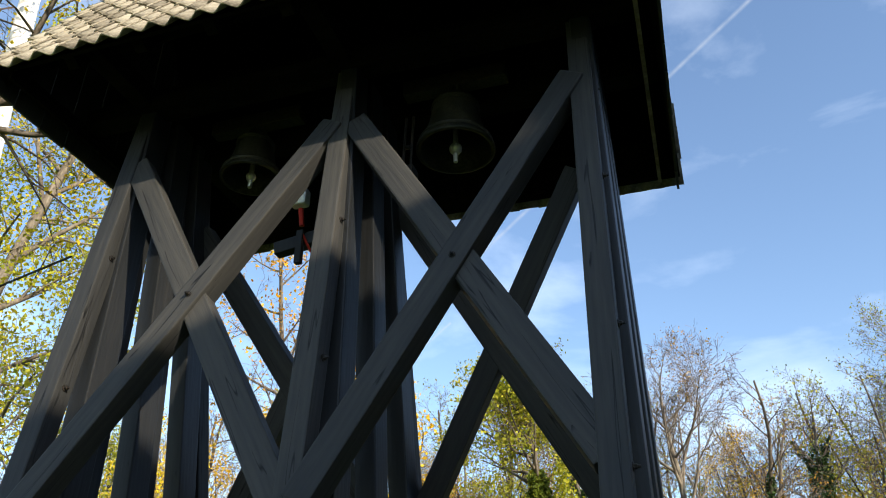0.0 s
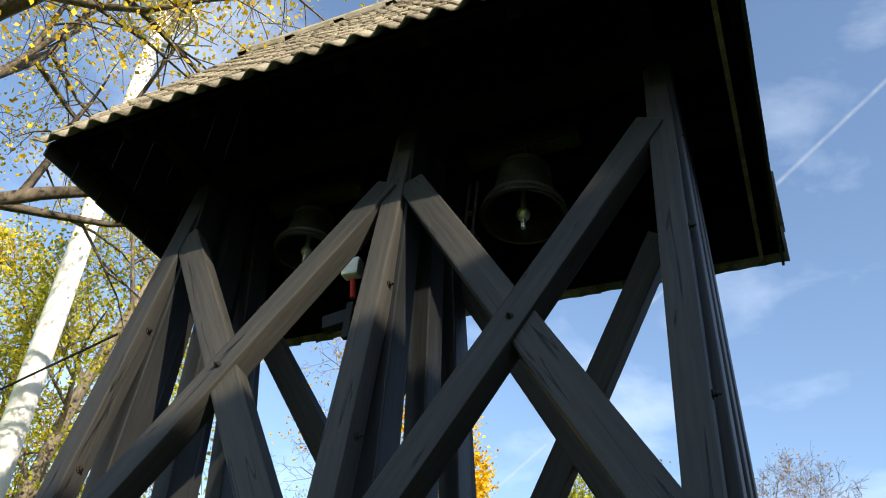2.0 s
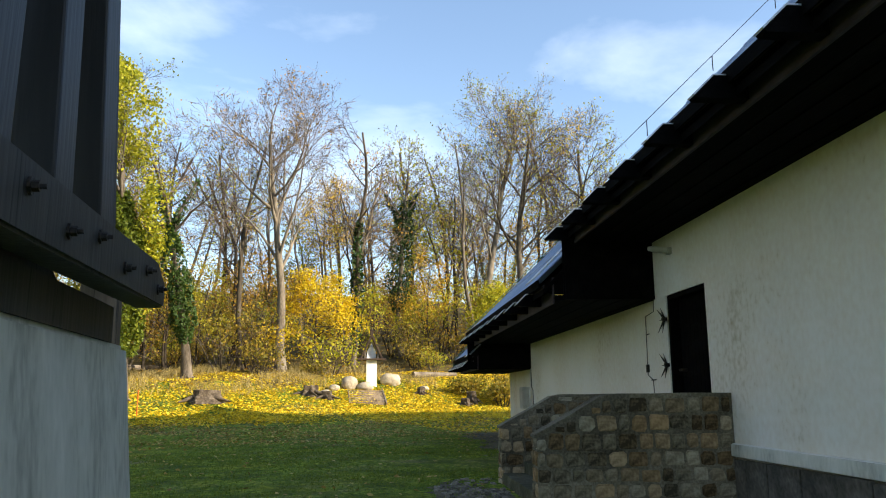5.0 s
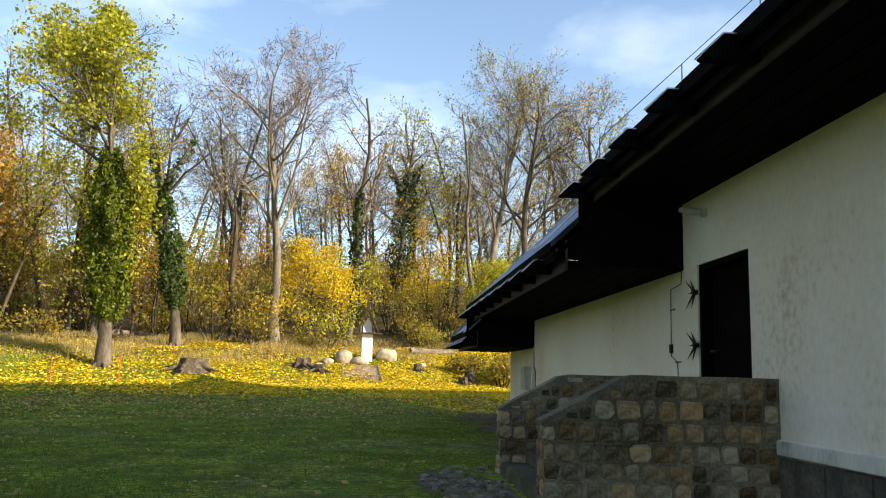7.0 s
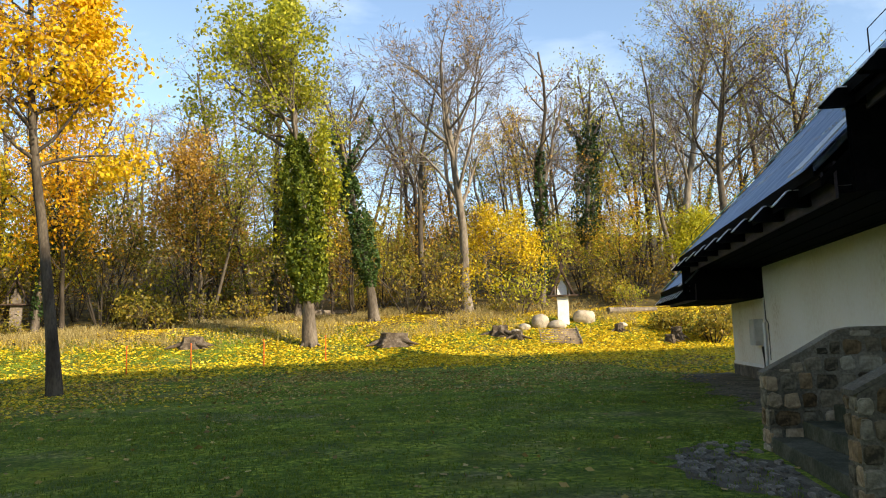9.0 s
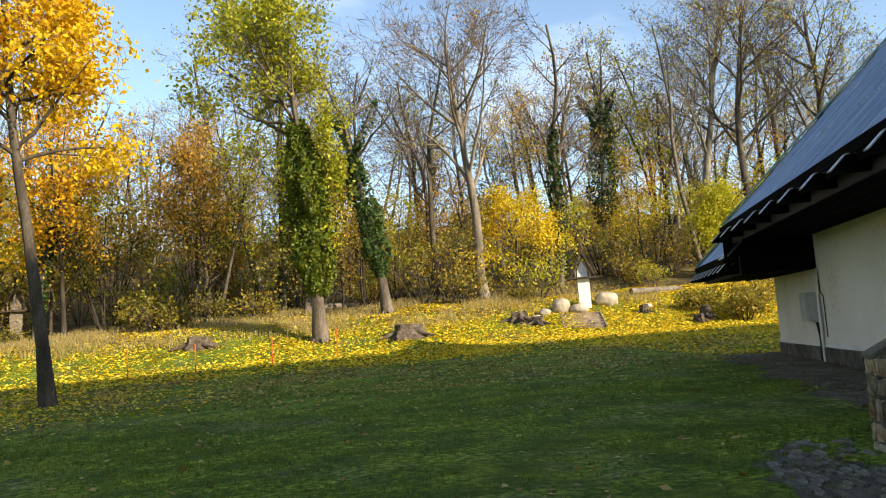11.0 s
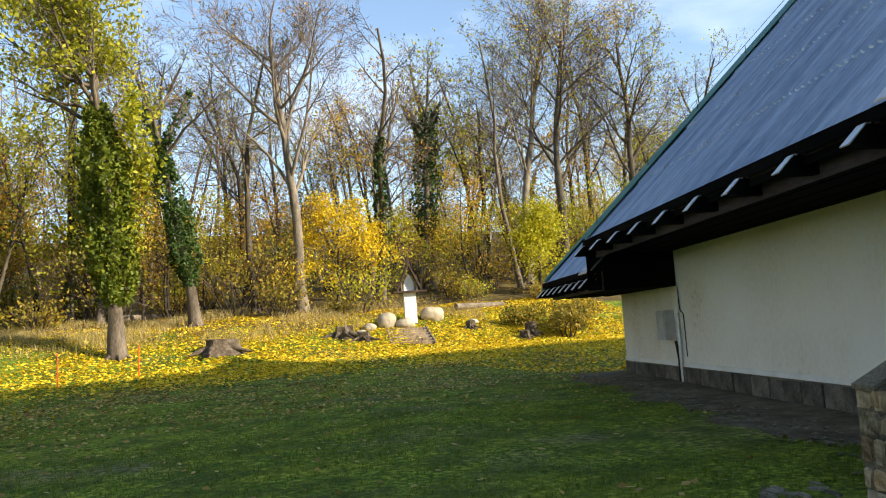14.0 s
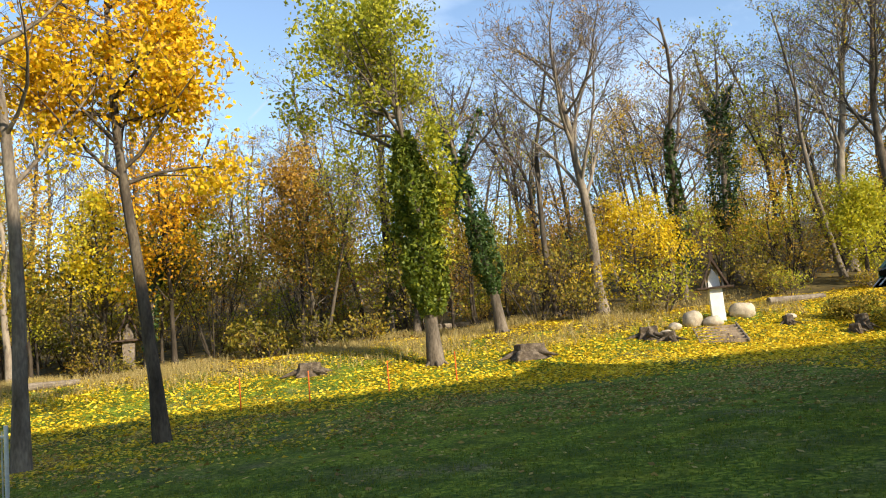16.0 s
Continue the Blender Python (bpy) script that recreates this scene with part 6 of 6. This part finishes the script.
# ---- masonry pieces of the plinth, and the paving ----
def build_plinth():
    pl = thing("plinth", CH, "dark rubble stone plinth along the chapel wall", "plinth", kind="structure")
    bm = bmesh.new()
    box(bm, -15.0, -2.42, 0.003, 0.07, 0.575, 0.71, 0.012)
    part("ledge", bm, M_CONCRETE, pl, "pale plaster ledge above the plinth stones")
    rng = random.Random(15)
    for s0, s1, z1 in ((0.62, S_END, 0.39), (-15.0, -2.42, 0.57)):
        s = s0
        while s < s1 - 0.05:
            w = min(rng.uniform(0.28, 0.72), s1 - s)
            bm = bmesh.new()
            d = rng.uniform(0.035, 0.06)
            box(bm, 0.006, w - 0.008, 0.0, d, -0.12 + rng.uniform(-0.02, 0.02), z1 - rng.uniform(0.004, 0.03), 0.012)
            ob = part("stone", bm, M_PLINTH, pl)
            ob.location = (s, 0, 0)
            s += w
    bm = bmesh.new()
    box(bm, 0.60, S_END, 0.002, 0.02, -0.2, 0.392)
    box(bm, -15.0, -2.42, 0.002, 0.02, -0.2, 0.575)
    part("mortar", bm, M_MORTAR, pl)


build_plinth()


def build_wall_strip():
    """Bare earth and rubble along the foot of the wall, and the cobbles before the steps."""
    for s_a, s_b, wide in ((0.62, S_END + 0.6, 1.6), (-9.0, -2.45, 0.85)):
        verts, faces = [], []
        n = 60
        for i in range(n + 1):
            s = s_a + (s_b - s_a) * i / n
            edge = wide + 0.22 * math.sin(s * 1.7) + 0.15 * math.sin(s * 4.1)
            for j in range(6):
                p = CH @ Vector((s, 0.03 + edge * j / 5, 0))
                verts.append((p.x, p.y, ground_z(p.x, p.y) + (0.035 * (1 - j / 5) + 0.006) + 0.012 * noise.noise(Vector((s * 2, j, 0))) * (1 if j < 5 else 0) - (0.02 if j == 5 else 0)))
        for i in range(n):
            for j in range(5):
                a = i * 6 + j
                faces.append((a, a + 1, a + 7, a + 6))
        me = raw(verts, faces, "earth_strip")
        me.materials.append(M_EARTH)
        tagged(part("earth_strip", me, M_EARTH, smooth=True), "bare dark earth strip along the chapel wall", "ground", kind="structure")
    rng = random.Random(6)
    # loose rubble
    verts, faces = [], []
    for _ in range(1700):
        s, o = rng.uniform(0.8, S_END), abs(rng.gauss(0.5, 0.5)) + 0.1
        p = CH @ Vector((s, o, 0))
        r = rng.uniform(0.015, 0.055)
        b = len(verts)
        z = ground_z(p.x, p.y) + 0.02
        for k in range(5):
            a = k * 1.257 + rng.uniform(-0.3, 0.3)
            verts.append((p.x + r * math.cos(a), p.y + r * math.sin(a), z))
        verts.append((p.x + rng.uniform(-0.3, 0.3) * r, p.y, z + r * rng.uniform(0.15, 0.4)))
        faces += [(b + k, b + (k + 1) % 5, b + 5) for k in range(5)]
    me = raw(verts, faces, "rubble")
    me.materials.append(M_RUBBLE)
    tagged(part("rubble", me, M_RUBBLE), "small loose stones along the wall foot", "stones", kind="stuff")
    # cobbles
    cb = thing("cobbled_patch", CH @ Matrix.Translation((-0.45, 2.40, 0.0)) @ Matrix.Diagonal((1, 0.5, 1, 1)), "sunken patch of rough flat cobbles before the stone steps", "paving", kind="structure")
    bm = bmesh.new()
    rim = []
    for k in range(28):
        a = math.pi * k / 27
        rim.append(bm.verts.new((1.75 * math.cos(a) * (1 + 0.1 * math.sin(k * 1.9)), 0.02 + 2.05 * math.sin(a) * (1 + 0.12 * math.sin(k * 2.3 + 1)), 0.008)))
    bm.faces.new(rim)
    part("bed", bm, M_EARTH, cb, "trodden earth between the cobbles")
    for k in range(190):
        sx, oy = rng.uniform(-1.7, 1.7), rng.uniform(0.06, 2.0)
        if (sx / 1.7) ** 2 + (oy / 2.0) ** 2 > 1.0:
            continue
        bm = bmesh.new()
        w, l, h = rng.uniform(0.08, 0.17), rng.uniform(0.06, 0.12), rng.uniform(0.012, 0.032)
        ring = [(w * math.cos(a) * rng.uniform(0.8, 1.1), l * math.sin(a) * rng.uniform(0.8, 1.1)) for a in np.linspace(0, 2 * math.pi, 8)[:-1]]
        lo = [bm.verts.new((x, y, -0.04)) for x, y in ring]
        hi = [bm.verts.new((x * 0.8, y * 0.8, h)) for x, y in ring]
        bm.faces.new(hi)
        for i in range(7):
            bm.faces.new((lo[i], lo[(i + 1) % 7], hi[(i + 1) % 7], hi[i]))
        ob = part("cobble", bm, M_PLINTH_PALE, cb)
        ob.matrix_local = Matrix.Translation((sx, oy, 0.0)) @ Matrix.Rotation(rng.uniform(-0.4, 0.4), 4, 'Z')


M_RUBBLE = mat("grey_rubble", [(0.05, 0.044, 0.032), (0.12, 0.105, 0.08), (0.24, 0.21, 0.165)], 4.0, 0.9, 0.4, 30, island=0.4)
M_EARTH = mat("bare_earth", [(0.05, 0.043, 0.028), (0.11, 0.097, 0.068), (0.20, 0.178, 0.13)], 2.5, 0.95, 0.9, 30)
M_PLINTH_PALE = mat("grey_cobbles", [(0.07, 0.063, 0.045), (0.16, 0.143, 0.108), (0.28, 0.25, 0.20)], 5.0, 0.85, 0.6, 40, objrand=0.4)
build_wall_strip()


# ---- high vapour trails ----
def trail_mat():
    m = bpy.data.materials.new("vapour_trail")
    m.use_nodes = True
    nt = m.node_tree
    nt.nodes.clear()
    out = nt.nodes.new("ShaderNodeOutputMaterial")
    tc = nt.nodes.new("ShaderNodeTexCoord")
    sep = nt.nodes.new("ShaderNodeSeparateXYZ")
    nt.links.new(tc.outputs["Generated"], sep.inputs[0])
    edge = nt.nodes.new("ShaderNodeMath")
    edge.operation = 'PINGPONG'
    edge.inputs[1].default_value = 0.5
    nt.links.new(sep.outputs["Y"], edge.inputs[0])
    ns = nt.nodes.new("ShaderNodeTexNoise")
    ns.inputs["Scale"].default_value = 0.03
    ns.inputs["Detail"].default_value = 5
    nt.links.new(tc.outputs["Object"], ns.inputs["Vector"])
    mu = nt.nodes.new("ShaderNodeMath")
    mu.operation = 'MULTIPLY'
    nt.links.new(edge.outputs[0], mu.inputs[0])
    nt.links.new(ns.outputs["Fac"], mu.inputs[1])
    tr = nt.nodes.new("ShaderNodeBsdfTransparent")
    em = nt.nodes.new("ShaderNodeEmission")
    em.inputs["Color"].default_value = (0.9, 0.95, 1.0, 1)
    em.inputs["Strength"].default_value = 0.55
    mx = nt.nodes.new("ShaderNodeMixShader")
    ma = nt.nodes.new("ShaderNodeMath")
    ma.operation = 'MULTIPLY'
    ma.inputs[1].default_value = 1.1
    ma.use_clamp = True
    nt.links.new(mu.outputs[0], ma.inputs[0])
    nt.links.new(ma.outputs[0], mx.inputs[0])
    nt.links.new(tr.outputs[0], mx.inputs[1])
    nt.links.new(em.outputs[0], mx.inputs[2])
    nt.links.new(mx.outputs[0], out.inputs[0])
    return m


M_TRAIL = trail_mat()


def build_trail(a, b, w):
    a, b = Vector(a), Vector(b)
    d = b - a
    side = d.cross((a + b) / 2).normalized()
    up = side.cross(d.normalized())
    me = raw([(-0.5 * d.length, -w, 0), (0.5 * d.length, -w, 0), (0.5 * d.length, w, 0), (-0.5 * d.length, w, 0)], [(0, 1, 2, 3)], "vapour_trail")
    ob = part("vapour_trail", me, M_TRAIL)
    m = Matrix((d.normalized(), side, up)).transposed().to_4x4()
    m.translation = (a + b) / 2
    ob.matrix_world = m
    ob.visible_shadow = False
    tagged(ob, "thin white vapour trail high in the sky", "vapour trail", kind="structure")



build_trail((-230, 2368, 768), (51, 2288, 1007), 6)
build_trail((118, 2201, 1180), (1200, 1230, 1870), 8)
